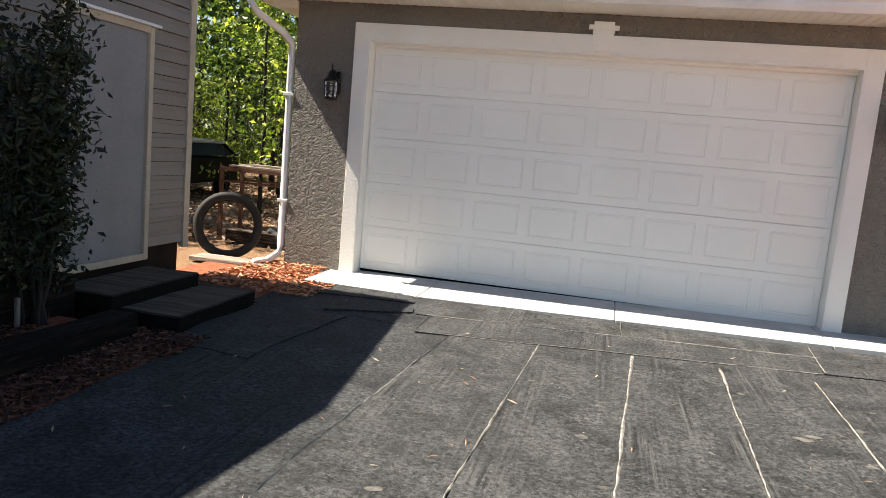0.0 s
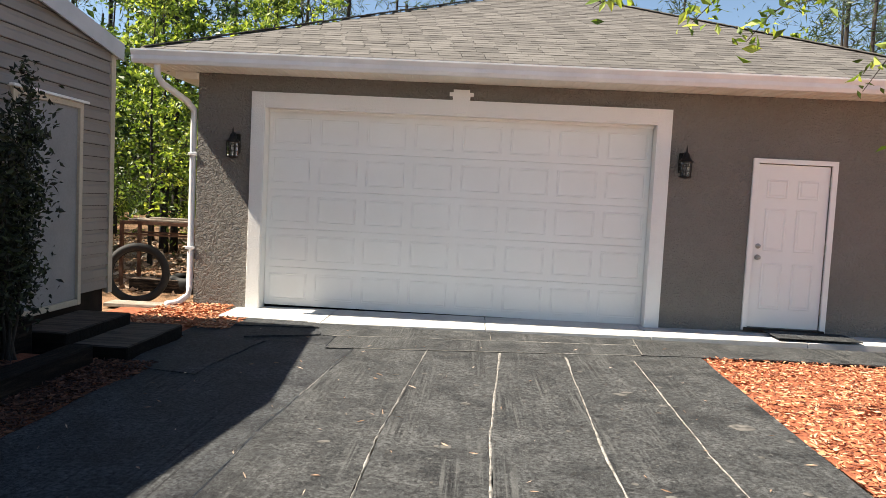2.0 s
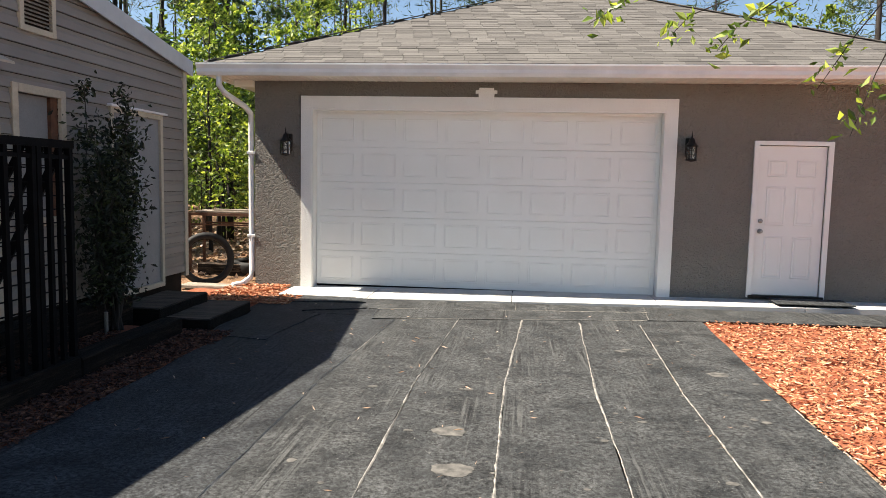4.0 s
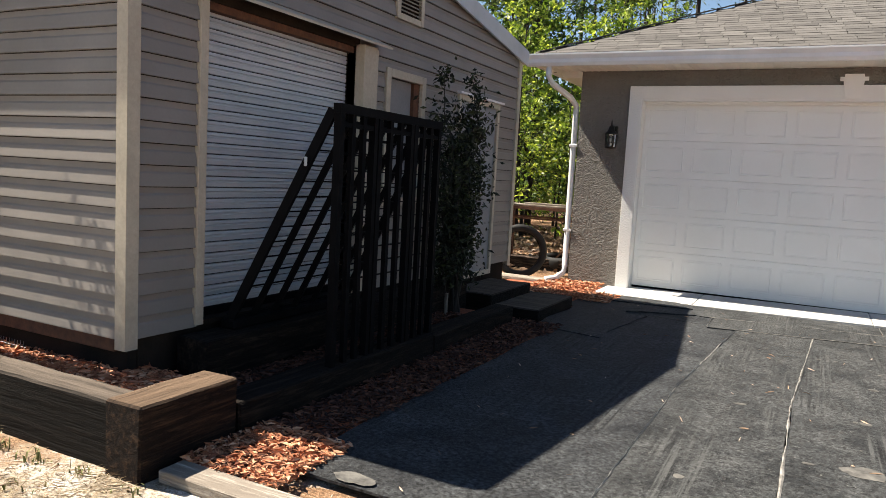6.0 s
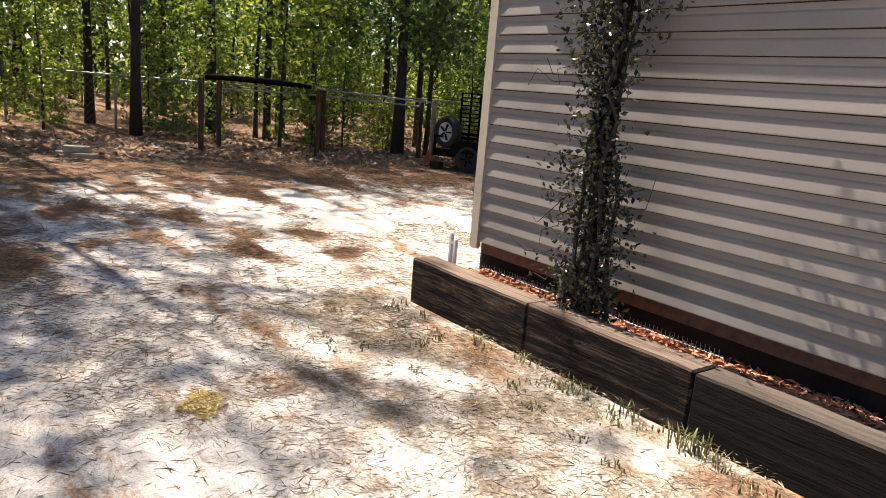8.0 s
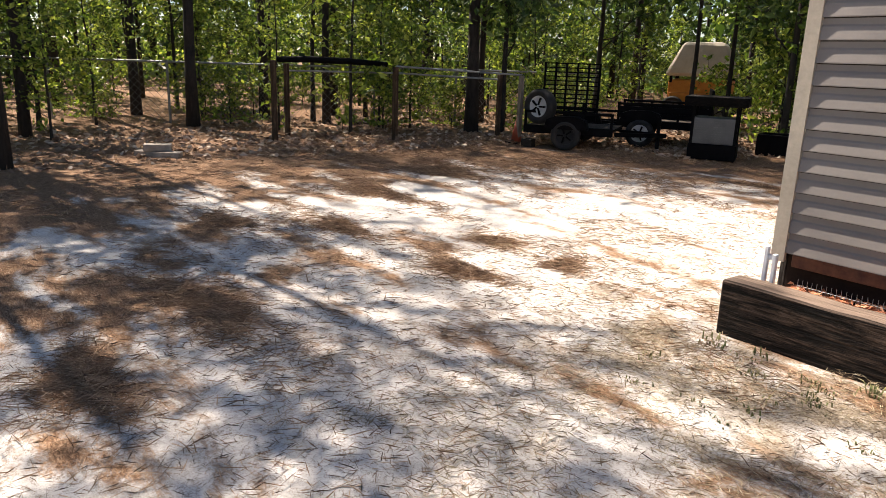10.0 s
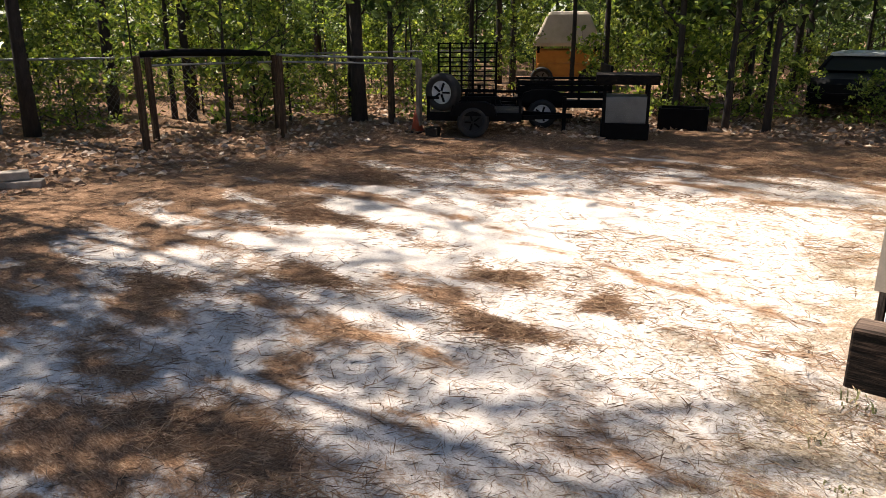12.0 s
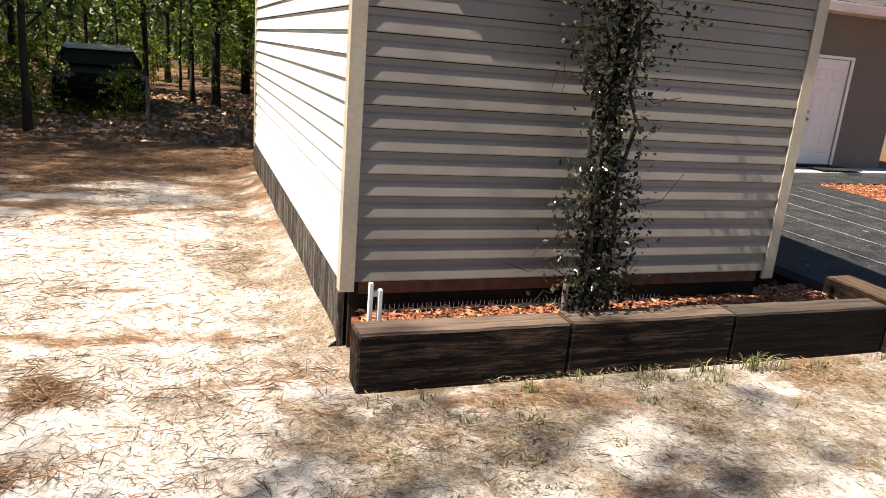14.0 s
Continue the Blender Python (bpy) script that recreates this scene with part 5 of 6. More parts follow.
# ---- trailers and yard things ----
def wheel(ob, at, axis_turn, r, w, name="wheel", rim=None):
    m = Matrix.Translation(at) @ axis_turn
    ty = part(name, lathe(tyre_mesh(r, w, r * 0.62), 32, m), M_TYRE, ob, "", True)
    bm = lathe([(r * 0.62, w * 0.32), (r * 0.56, w * 0.36), (r * 0.5, w * 0.22), (r * 0.2, w * 0.30), (0.0, w * 0.3)], 24, m)
    part("rim", bm, rim or M_GREYBOX, ty, "pale steel rim", True)
    bm = bmesh.new()
    for k in range(5):
        a = 2 * math.pi * k / 5
        beam(m @ Vector((0.1 * r * math.cos(a), 0.1 * r * math.sin(a), w * 0.33)), m @ Vector((0.52 * r * math.cos(a), 0.52 * r * math.sin(a), w * 0.3)), 0.05, 0.03, bm)
    part("spokes", bm, M_BLACK, ty)


def spot(at, yaw):
    return Matrix.Translation(at) @ Matrix.Rotation(radians(yaw), 4, "Z")


def trailer(at, yaw, length, width, deck, side, label, spare, boards=0, gate=0.0, axle=0.0, rim=None):
    """A low black utility trailer: frame, deck, rails, drawbar and wheels."""
    m = spot(at, yaw)
    ob = thing("utility_trailer", label, "trailer", at)

    def add(name, own, mat=M_BLACK, lab=""):
        bmesh.ops.transform(own, matrix=m, verts=own.verts[:])
        return part(name, own, mat, ob, lab)
    add("deck", box(-length / 2, length / 2, -width / 2, width / 2, deck - 0.05, deck), M_TIMBER_DARK, "dark plank deck")
    for y in (-width / 2, width / 2):
        add("frame_rail", box(-length / 2, length / 2, y - 0.04, y + 0.04, deck - 0.13, deck + 0.02, 0.008))
        add("side_rail", box(-length / 2, length / 2, y - 0.025, y + 0.025, deck + side - 0.05, deck + side, 0.006))
        n = max(3, round(length / 0.8))
        for i in range(n + 1):
            x = -length / 2 + 0.03 + (length - 0.06) * i / n
            add("stanchion", box(x - 0.025, x + 0.025, y - 0.025, y + 0.025, deck, deck + side, 0.004))
        for k in range(boards):
            z = deck + 0.06 + k * (side - 0.1) / max(1, boards)
            add("side_board", box(-length / 2 + 0.02, length / 2 - 0.02, y - 0.05, y - 0.027, z, z + (side - 0.1) / max(1, boards) - 0.03, 0.004))
        add("fender", prism([(axle + u, deck + v) for u, v in ((-0.42, -0.02), (-0.36, 0.16), (-0.2, 0.22), (0.2, 0.22), (0.36, 0.16), (0.42, -0.02))], y - 0.02 if y < 0 else y, y - 0.2 if y < 0 else y + 0.22))
    if gate:
        y = -width / 2 - 0.05
        for k in range(6):
            x = length / 2 - 1.15 + 1.13 * k / 5
            add("ramp_bar", box(x - 0.02, x + 0.02, y - 0.02, y + 0.02, deck - 0.1, deck + gate))
        for k in range(14):
            z = deck + 0.04 + (gate - 0.06) * k / 13
            add("ramp_slat", box(length / 2 - 1.15, length / 2, y - 0.014, y + 0.014, z - 0.012, z + 0.012))
    else:
        add("tailgate", box(length / 2 - 0.03, length / 2 + 0.02, -width / 2, width / 2, deck, deck + side + 0.3, 0.01))
    add("drawbar", beam((-length / 2 - 0.9, 0, deck - 0.1), (-length / 2, 0.4, deck - 0.1), 0.07, 0.08))
    add("drawbar", beam((-length / 2 - 0.9, 0, deck - 0.1), (-length / 2, -0.4, deck - 0.1), 0.07, 0.08))
    add("jack", box(-length / 2 - 0.8, -length / 2 - 0.73, -0.03, 0.03, -0.05, deck + 0.25, 0.005))
    for y, s in ((-width / 2 - 0.13, 1), (width / 2 + 0.13, -1)):
        p = m @ Vector((axle, y, 0.27))
        wheel(ob, p, Matrix.Rotation(radians(yaw), 4, "Z") @ Matrix.Rotation(radians(90 * s), 4, "X"), 0.28, 0.2, rim=rim or M_TYRE)
    if spare:
        wheel(ob, Vector(spare), Matrix.Rotation(radians(8), 4, "Z") @ Matrix.Rotation(radians(90), 4, "X"), 0.33, 0.22, "spare_wheel", M_RIM)
    return ob


trailer((-11.95, -1.15, -0.05), 212, 1.7, 1.4, 0.40, 0.30, "low black utility trailer with a spare wheel", (-12.05, -2.03, 0.72), 0, 1.2)
trailer((-11.4, 0.95, -0.05), 35, 1.8, 1.5, 0.50, 0.36, "black cargo trailer with slatted sides", None, 2, 0.0, -0.42, M_RIM)


def cooler_unit():
    m = spot((-9.33, -0.38, 0.0), 28)
    ob = thing("metal_cabinet", "grey metal appliance casing on a black stand", "appliance", (-9.33, -0.38, -0.05))
    own = box(-0.36, 0.36, -0.3, 0.3, 0.25, 0.70, 0.02)
    bmesh.ops.transform(own, matrix=m, verts=own.verts[:])
    body = part("casing", own, M_GREYBOX, ob, "grey ribbed metal casing")
    for i in range(9):
        own = box(-0.33, 0.12, -0.312, -0.3, 0.29 + i * 0.04, 0.305 + i * 0.04)
        bmesh.ops.transform(own, matrix=m, verts=own.verts[:])
        part("rib", own, M_GREYBOX, body)
    for x in (-0.36, 0.36):
        for y in (-0.28, 0.28):
            own = box(x - 0.025, x + 0.025, y - 0.025, y + 0.025, -0.05, 0.9)
            bmesh.ops.transform(own, matrix=m, verts=own.verts[:])
            part("stand_leg", own, M_BLACK, ob)
    # Black block added for the dark shade under the casing.
    own = box(-0.4, 0.4, -0.33, 0.33, -0.02, 0.25, 0.01)
    bmesh.ops.transform(own, matrix=m, verts=own.verts[:])
    part("stand_base", own, M_BLACK, ob)
    own = box(-0.52, 0.52, -0.42, 0.42, 0.9, 1.06, 0.02)
    bmesh.ops.transform(own, matrix=m, verts=own.verts[:])
    part("lid", own, M_TIMBER_DARK, ob, "dark weathered lid")


cooler_unit()


def crate(at, yaw, dims, mat, label):
    """An open-topped tub with thick walls."""
    w, d, h = dims
    m = spot(at, yaw)
    own = bmesh.new()
    for a in ((-w / 2, w / 2, -d / 2, -d / 2 + 0.03, 0, h), (-w / 2, w / 2, d / 2 - 0.03, d / 2, 0, h), (-w / 2, -w / 2 + 0.03, -d / 2 + 0.03, d / 2 - 0.03, 0, h), (w / 2 - 0.03, w / 2, -d / 2 + 0.03, d / 2 - 0.03, 0, h), (-w / 2 + 0.03, w / 2 - 0.03, -d / 2 + 0.03, d / 2 - 0.03, 0, 0.04)):
        box(*a, 0.006, own)
    bmesh.ops.transform(own, matrix=m, verts=own.verts[:])
    single("storage_tub", own, mat, label, "tub")


crate((-9.0, 1.45, -0.06), 20, (0.9, 0.6, 0.42), M_BLACK, "black plastic tub on the leaf litter")
crate((-12.2, -2.15, -0.06), 20, (0.22, 0.2, 0.16), M_BRONZE, "small dark pail beside the pale post")


def cone(at):
    ob = thing("traffic_cone", "faded red traffic cone beside the fence post", "cone", at)
    own = lathe([(0.0, 0.5), (0.025, 0.5), (0.12, 0.03), (0.0, 0.03)], 20, Matrix.Translation(at))
    part("body", own, M_CONE, ob, "", True)
    part("foot", box(at[0] - 0.17, at[0] + 0.17, at[1] - 0.17, at[1] + 0.17, at[2], at[2] + 0.03, 0.01), M_BLACK, ob)


cone((-12.75, -1.95, -0.06))
for i, (x, y, z) in enumerate(((-13.45, -8.9, -0.05), (-13.2, -8.7, -0.05), (-13.35, -8.8, 0.055))):
    own = box(-0.2, 0.2, -0.1, 0.1, 0, 0.1, 0.008)
    bmesh.ops.transform(own, matrix=spot((x, y, z), 40 + 15 * i), verts=own.verts[:])
    single("paver_block", own, M_BRICK, "grey concrete block lying in the yard", "block", "stacked blocks in the yard")


def parked_car(at, yaw):
    """A dark estate car with a pale roof, seen from its end."""
    m = spot(at, yaw)
    ob = thing("parked_car", "dark parked car with a pale roof under trees", "car", at)

    def add(name, own, mat, parent=ob, lab="", smooth=False):
        bmesh.ops.transform(own, matrix=m, verts=own.verts[:])
        return part(name, own, mat, parent, lab, smooth)
    side = [(-2.2, 0.35), (-2.2, 0.75), (-2.05, 0.85), (-1.0, 0.92), (2.1, 0.92), (2.2, 0.8), (2.2, 0.35)]
    body = add("body", prism([(u, z) for u, z in side], -0.85, 0.85), M_CARBODY)
    cab = bmesh.new()
    lo = [(-1.0, -0.8, 0.97), (2.05, -0.8, 0.97), (2.05, 0.8, 0.97), (-1.0, 0.8, 0.97)]
    hi = [(-0.35, -0.66, 1.25), (1.7, -0.66, 1.25), (1.7, 0.66, 1.25), (-0.35, 0.66, 1.25)]
    a = [cab.verts.new(p) for p in lo]
    b = [cab.verts.new(p) for p in hi]
    for k in range(4):
        cab.faces.new((a[k], a[(k + 1) % 4], b[(k + 1) % 4], b[k]))
    bmesh.ops.recalc_face_normals(cab, faces=cab.faces[:])
    add("window_glass", cab, M_GLASS_DARK, body, "dark car windows")
    add("roof", box(-0.42, 1.76, -0.7, 0.7, 1.25, 1.32, 0.03), M_CARROOF, ob, "pale car roof")
    for y in (-0.45, 0.0, 0.45):
        add("roof_bar", box(-0.3, 1.6, y - 0.02, y + 0.02, 1.32, 1.345), M_CARROOF)
    for p, q in zip(lo, hi):
        add("pillar", beam(p, q, 0.07, 0.07), M_CARBODY)
    for x in (-1.35, 1.4):
        for y, s in ((-0.8, 1), (0.8, -1)):
            wheel(ob, m @ Vector((x, y, 0.31)), Matrix.Rotation(radians(yaw), 4, "Z") @ Matrix.Rotation(radians(90 * s), 4, "X"), 0.32, 0.2)
    add("bumper", box(-2.28, -2.18, -0.8, 0.8, 0.38, 0.58, 0.03), M_BLACK)


parked_car((-6.98, 6.7, -0.06), 96)
single("white_post", tube([(-5.85, 3.6, -0.1), (-5.85, 3.6, 0.86)], 0.04, 10), M_GREYPOST, "pale post at the edge of the woods", "post")


def orange_machine(at, yaw):
    """A faded orange machine with a tan canopy, deep in the woods."""
    m = spot(at, yaw)
    ob = thing("orange_machine", "faded orange machine with a tan canopy behind trees", "machine", at)

    def add(name, own, mat, lab=""):
        bmesh.ops.transform(own, matrix=m, verts=own.verts[:])
        return part(name, own, mat, ob, lab)
    add("body", box(-0.95, 0.95, -0.8, 0.8, 0.3, 1.2, 0.06), M_ORANGE)
    add("hood", box(-0.9, 0.9, -0.85, -0.7, 0.4, 0.8, 0.04), M_ORANGE)
    own = box(-1.05, 1.05, -0.9, 0.9, 1.3, 2.35, 0.1)
    for v in own.verts:
        k = max(0.0, (v.co.z - 1.75) / 0.6)
        v.co.x *= 1 - 0.45 * k
        v.co.y *= 1 - 0.3 * k
    add("canopy", own, M_TAN, "tan canopy")
    for x in (-0.88, 0.88):
        add("canopy_post", box(x - 0.04, x + 0.04, -0.82, -0.74, 1.1, 1.4), M_BLACK)
        add("canopy_post", box(x - 0.04, x + 0.04, 0.74, 0.82, 1.1, 1.4), M_BLACK)
    for x in (-0.75, 0.75):
        for y, s in ((-0.85, 1), (0.85, -1)):
            wheel(ob, m @ Vector((x, y, 0.32)), Matrix.Rotation(radians(yaw), 4, "Z") @ Matrix.Rotation(radians(90 * s), 4, "X"), 0.36, 0.3)


orange_machine((-15.93, 9.01, -0.05), 28)


# ---- loose litter ----
chips("dry_grass_blades", -4.6, -0.2, -10.6, -8.05, -0.045, 26000, 0.05, M_DRYGRASS, "dry grass and straw on the sand", 21, lambda x, y: noise.noise(Vector((x * 1.3, y * 1.3, 0))) > -0.12, 14.0, 0.05, "grass")
chips("dry_grass_blades", -7.0, 0.8, -13.2, -8.1, -0.045, 30000, 0.05, M_STRAW, "dry grass and straw on the sand", 22, lambda x, y: noise.noise(Vector((x * 0.9, y * 0.9, 7))) > 0.0, 14.0, 0.03, "grass")
chips("dry_grass_blades", -6.6, -4.6, -9.0, 0.5, -0.05, 12000, 0.045, M_DRYGRASS, "dry grass beside the shed wall", 23, lambda x, y: noise.noise(Vector((x * 1.1, y * 1.1, 3))) > -0.2, 12.0, 0.05, "grass")
chips("pine_straw", -14, -3.5, -13.5, 1.5, -0.05, 46000, 0.11, M_STRAW, "scattered pine needles over the yard", 24, lambda x, y: noise.noise(Vector((x * 0.5, y * 0.8, 11))) > -0.1, 22.0, 0.03, "pine straw")
chips("yellow_grass", -3.4, -3.0, -10.15, -9.9, -0.04, 900, 0.045, M_YELLOW, "patch of yellowed grass on the sand", 61, lambda x, y: ((x + 3.2) / 0.2) ** 2 + ((y + 10.02) / 0.12) ** 2 < 0.6 + 0.8 * noise.noise(Vector((x * 9, y * 9, 1))), 6.0, 0.02, "grass")
chips("leaf_litter", -24, -9, -16, 8, -0.05, 16000, 0.12, M_LITTER, "brown leaf litter under the trees", 25, lambda x, y: x < -12.5 or y > -1.0, 1.6, 0.05, "leaves")
chips("leaf_litter", -12, 0, 1.0, 12, -0.05, 7000, 0.12, M_LITTER, "brown leaf litter behind the buildings", 26, lambda x, y: x < -0.9, 1.6, 0.05, "leaves")


chips("pine_straw", -14.5, -3.5, -13.5, 1.8, -0.05, 130000, 0.13, M_STRAW, "brown pine straw drifted over the sand", 27, lambda x, y: noise.noise(Vector((x * 0.55, y * 1.1, 4))) + 0.35 * noise.noise(Vector((x * 2.1, y * 4.0, 8))) > 0.20 - 0.34 * min(1.0, max(0.0, (-8.0 - x) / 5.0)), 26.0, 0.035, "pine straw")
chips("twig_bits", -8.0, 0.6, -13.0, -8.15, -0.045, 10000, 0.07, M_TWIGBITS, "dark bits of twig and bark on the sand", 28, None, 17.0, 0.012, "litter")


def straw_clump(x, y, rx, ry, seed):
    rng = np.random.default_rng(seed)
    n = int(6500 * rx * ry / 0.2)
    r, a = np.abs(rng.normal(size=n)) * 0.62, rng.uniform(0, 6.283, n)
    rr = r * (0.75 + 0.3 * np.sin(3 * a + seed))
    c = np.stack([x + rx * rr * np.cos(a), y + ry * rr * np.sin(a), -0.045 + rng.uniform(0, 0.05, n) * np.maximum(0.25, 1.1 - r)], 1)
    v, f = scatter_leaves(c, 0.13, rng, 0.85, 0.035)
    tagged(put("straw_clump", raw("straw_clump", v, f, M_STRAW)), "heap of brown pine straw on sand", "pine straw", kind="stuff")


for i, (x, y, rx, ry) in enumerate([(-6.2, -8.6, 0.55, 0.22), (-7.9, -8.7, 0.6, 0.25), (-5.85, -7.8, 0.2, 0.25), (-6.4, -10.5, 0.75, 0.3), (-6.7, -7.75, 0.3, 0.2), (-8.6, -9.6, 0.6, 0.4), (-5.6, -11.4, 0.6, 0.25), (-9.4, -7.4, 0.8, 0.35), (-10.4, -5.6, 0.9, 0.4)]):
    straw_clump(x, y, rx, ry, i)


def grass_tuft(x, y, n, h, seed):
    rng = np.random.default_rng(seed)
    bm = bmesh.new()
    for _ in range(n):
        a = rng.uniform(0, 6.283)
        o = Vector((x + rng.normal() * 0.05, y + rng.normal() * 0.03, -0.05))
        out = Vector((math.cos(a), math.sin(a), 0)) * rng.uniform(0.2, 0.8) * h
        s = Vector((-math.sin(a), math.cos(a), 0)) * 0.004
        hh = h * rng.uniform(0.5, 1.1)
        p0, p1, p2 = o, o + out * 0.35 + Vector((0, 0, hh * 0.75)), o + out + Vector((0, 0, hh))
        q = [bm.verts.new(v) for v in (p0 - s, p0 + s, p1 + s, p1 - s, p2)]
        bm.faces.new(q[:4])
        bm.faces.new((q[3], q[2], q[4]))
    single("grass_tuft", bm, M_TUFT, "green grass tuft at the foot of the timbers", "grass", "grass tufts along the timbers", "stuff")


rt = random.Random(12)
for i, (x, n, h) in enumerate([(-1.72, 40, 0.17), (-1.55, 20, 0.11), (-3.3, 26, 0.10), (-2.9, 14, 0.1), (-2.5, 16, 0.1), (-3.9, 10, 0.08), (-2.1, 20, 0.13), (-1.15, 18, 0.1), (-4.2, 12, 0.08), (-0.9, 14, 0.09)]):
    grass_tuft(x, -8.12 - rt.uniform(0, 0.12), n, 0.75 * h, i)
for i in range(46):
    grass_tuft(rt.uniform(-4.4, 0.3), -8.16 - 1.1 * rt.random() ** 2, rt.randint(10, 24), rt.uniform(0.02, 0.05), 40 + i)

# ---- trees ----
def tree_parts(seed, height, crown_from, spread, trunk_r, leaves, leaf, limbs, kind):
    """Trunk with limbs as one mesh, crown of single leaves or needle tufts as another."""
    rng = np.random.default_rng(seed)
    bm = bmesh.new()
    n = 10
    lean = rng.normal(size=2) * 0.02 * height
    spine = []
    for i in range(n + 1):
        f = i / n
        spine.append(Vector((lean[0] * f * f + rng.normal() * 0.012 * height * f * 0.5, lean[1] * f * f + rng.normal() * 0.012 * height * f * 0.5, height * f - 0.15)))
    tube(spine, [trunk_r * (1.25 if i == 0 else 1 - 0.82 * i / n) for i in range(n + 1)], 9, bm)
    tips = []
    for k in range(limbs):
        f = crown_from + (1 - crown_from) * (k + rng.uniform(0.1, 0.9)) / limbs
        f = min(f, 0.97)
        i = min(n - 1, int(f * n))
        base = spine[i].lerp(spine[i + 1], f * n - i)
        a = rng.uniform(0, 6.283)
        reach = spread * (1.05 - 0.6 * (f - crown_from) / (1.001 - crown_from)) * rng.uniform(0.55, 1.1)
        rise = reach * (rng.uniform(0.0, 0.35) if kind == "pine" else rng.uniform(0.15, 0.75))
        end = base + Vector((math.cos(a) * reach, math.sin(a) * reach, rise))
        pts = [base.lerp(end, s / 5) + Vector(rng.normal(size=3)) * 0.04 * reach * (s > 0) for s in range(6)]
        r = trunk_r * 0.32 * (1.1 - f)
        tube(pts, [max(0.006, r * (1 - s / 6)) for s in range(6)], 5, bm, False)
        for s in (2, 3, 4, 5):
            tips.append((pts[s], reach))
            for _ in range(2):
                e = pts[s] + Vector(rng.normal(size=3)) * 0.28 * reach
                tube([pts[s], e], [max(0.004, r * 0.3), 0.003], 4, bm, False)
                tips.append((e, reach))
    me_t = bpy.data.meshes.new("trunk")
    bm.to_mesh(me_t)
    bm.free()
    me_t.materials.append(M_BARK if kind == "pine" else M_TWIG)
    me_t.polygons.foreach_set("use_smooth", [True] * len(me_t.polygons))
    pos = np.array([tuple(p) for p, _ in tips])
    rad = np.array([r for _, r in tips])
    pick = rng.integers(0, len(pos), leaves)
    c = pos[pick] + rng.normal(size=(leaves, 3)) * (0.095 * rad[pick])[:, None] * (1, 1, 0.7)
    c[:, 2] = np.maximum(c[:, 2], 0.15)
    v, f = scatter_leaves(c, leaf, rng, 0.15, 0.13 if kind == "pine" else 0.55)
    return me_t, v, f


def make_tree(name, seed, height, crown_from, spread, trunk_r, leaves, leaf, limbs, kind, material, label, category, group):
    me_t, v, f = tree_parts(seed, height, crown_from, spread, trunk_r, leaves, leaf, limbs, kind)
    ob = tagged(new(name), label, category, group)
    put("trunk", me_t, ob)
    put("crown", raw("crown", v, f, material), ob)
    return ob


KINDS = {
    "pine": make_tree("pine_tree", 1, 17, 0.5, 3.2, 0.12, 2000, 0.34, 22, "pine", M_NEEDLE, "tall pine with a bare dark trunk", "tree", "pines of the woods"),
    "pine_b": make_tree("pine_tree", 2, 14, 0.42, 2.8, 0.09, 1700, 0.34, 20, "pine", M_NEEDLE, "tall pine with a bare dark trunk", "tree", "pines of the woods"),
    "oak": make_tree("oak_tree", 3, 9, 0.22, 2.6, 0.07, 3300, 0.17, 22, "oak", M_LEAF, "slender oak with yellow-green leaves", "tree", "oaks of the woods"),
    "oak_b": make_tree("oak_tree", 4, 7, 0.2, 2.2, 0.06, 3000, 0.16, 20, "oak", M_LEAF_DEEP, "slender oak with deep green leaves", "tree", "oaks of the woods"),
    "sapling": make_tree("sapling", 5, 4.2, 0.12, 1.4, 0.035, 1350, 0.13, 18, "oak", M_LEAF, "thin young oak with bright leaves", "tree", "saplings of the woods"),
    "sapling_b": make_tree("sapling", 6, 5.2, 0.15, 1.6, 0.045, 1600, 0.13, 20, "oak", M_LEAF_DEEP, "thin young oak with dark leaves", "tree", "saplings of the woods"),
    "bush": make_tree("bush", 7, 1.5, 0.05, 0.9, 0.02, 1100, 0.10, 16, "oak", M_LEAF, "low bush with bright green leaves", "bush", "bushes of the woods"),
}
first = {k: True for k in KINDS}


def plant(kind, x, y, size=1.0, turn=None, rr=random.Random(99), free_top=False, reach=None):
    ob = KINDS[kind]
    turn = rr.uniform(0, 360) if turn is None else turn
    z = -0.05 + (0.02 * min(40, -17 - x) if x < -17 else 0)
    ob_new = ob if first[kind] else copy_thing(ob, Matrix.Identity(4))
    first[kind] = False
    ob_new.rotation_euler = (0, 0, radians(turn))
    ob_new.location = (x, y, z)
    tall = {"pine": 17, "pine_b": 14, "oak": 9, "oak_b": 7}.get(kind, 4)
    high = size
    if not free_top and x < -10 and -17 < y < 3.5:
        high = min(size, max(2.5, (-rr.choice((8.3, 9.2, 11.0)) - x) / 0.715) / tall)
    if reach is not None:
        high = (reach - x) / 0.715 / tall
    ob_new.scale = (size, size, high)
    return ob_new


# trees that stand out, then the woods round about
plant("pine", -14.75, -1.5, 1.2, reach=-4.7)
# Pines added to shade the far ground; reach is where their shadows end.
plant("pine_b", -17.5, -3.7, 1.0, reach=-5.2)
plant("pine", -19.2, -2.6, 1.0, reach=-4.7)
plant("pine", -18.8, -4.7, 0.95, reach=-5.4)
plant("pine_b", -16.6, 0.3, 1.0, reach=-5.0)
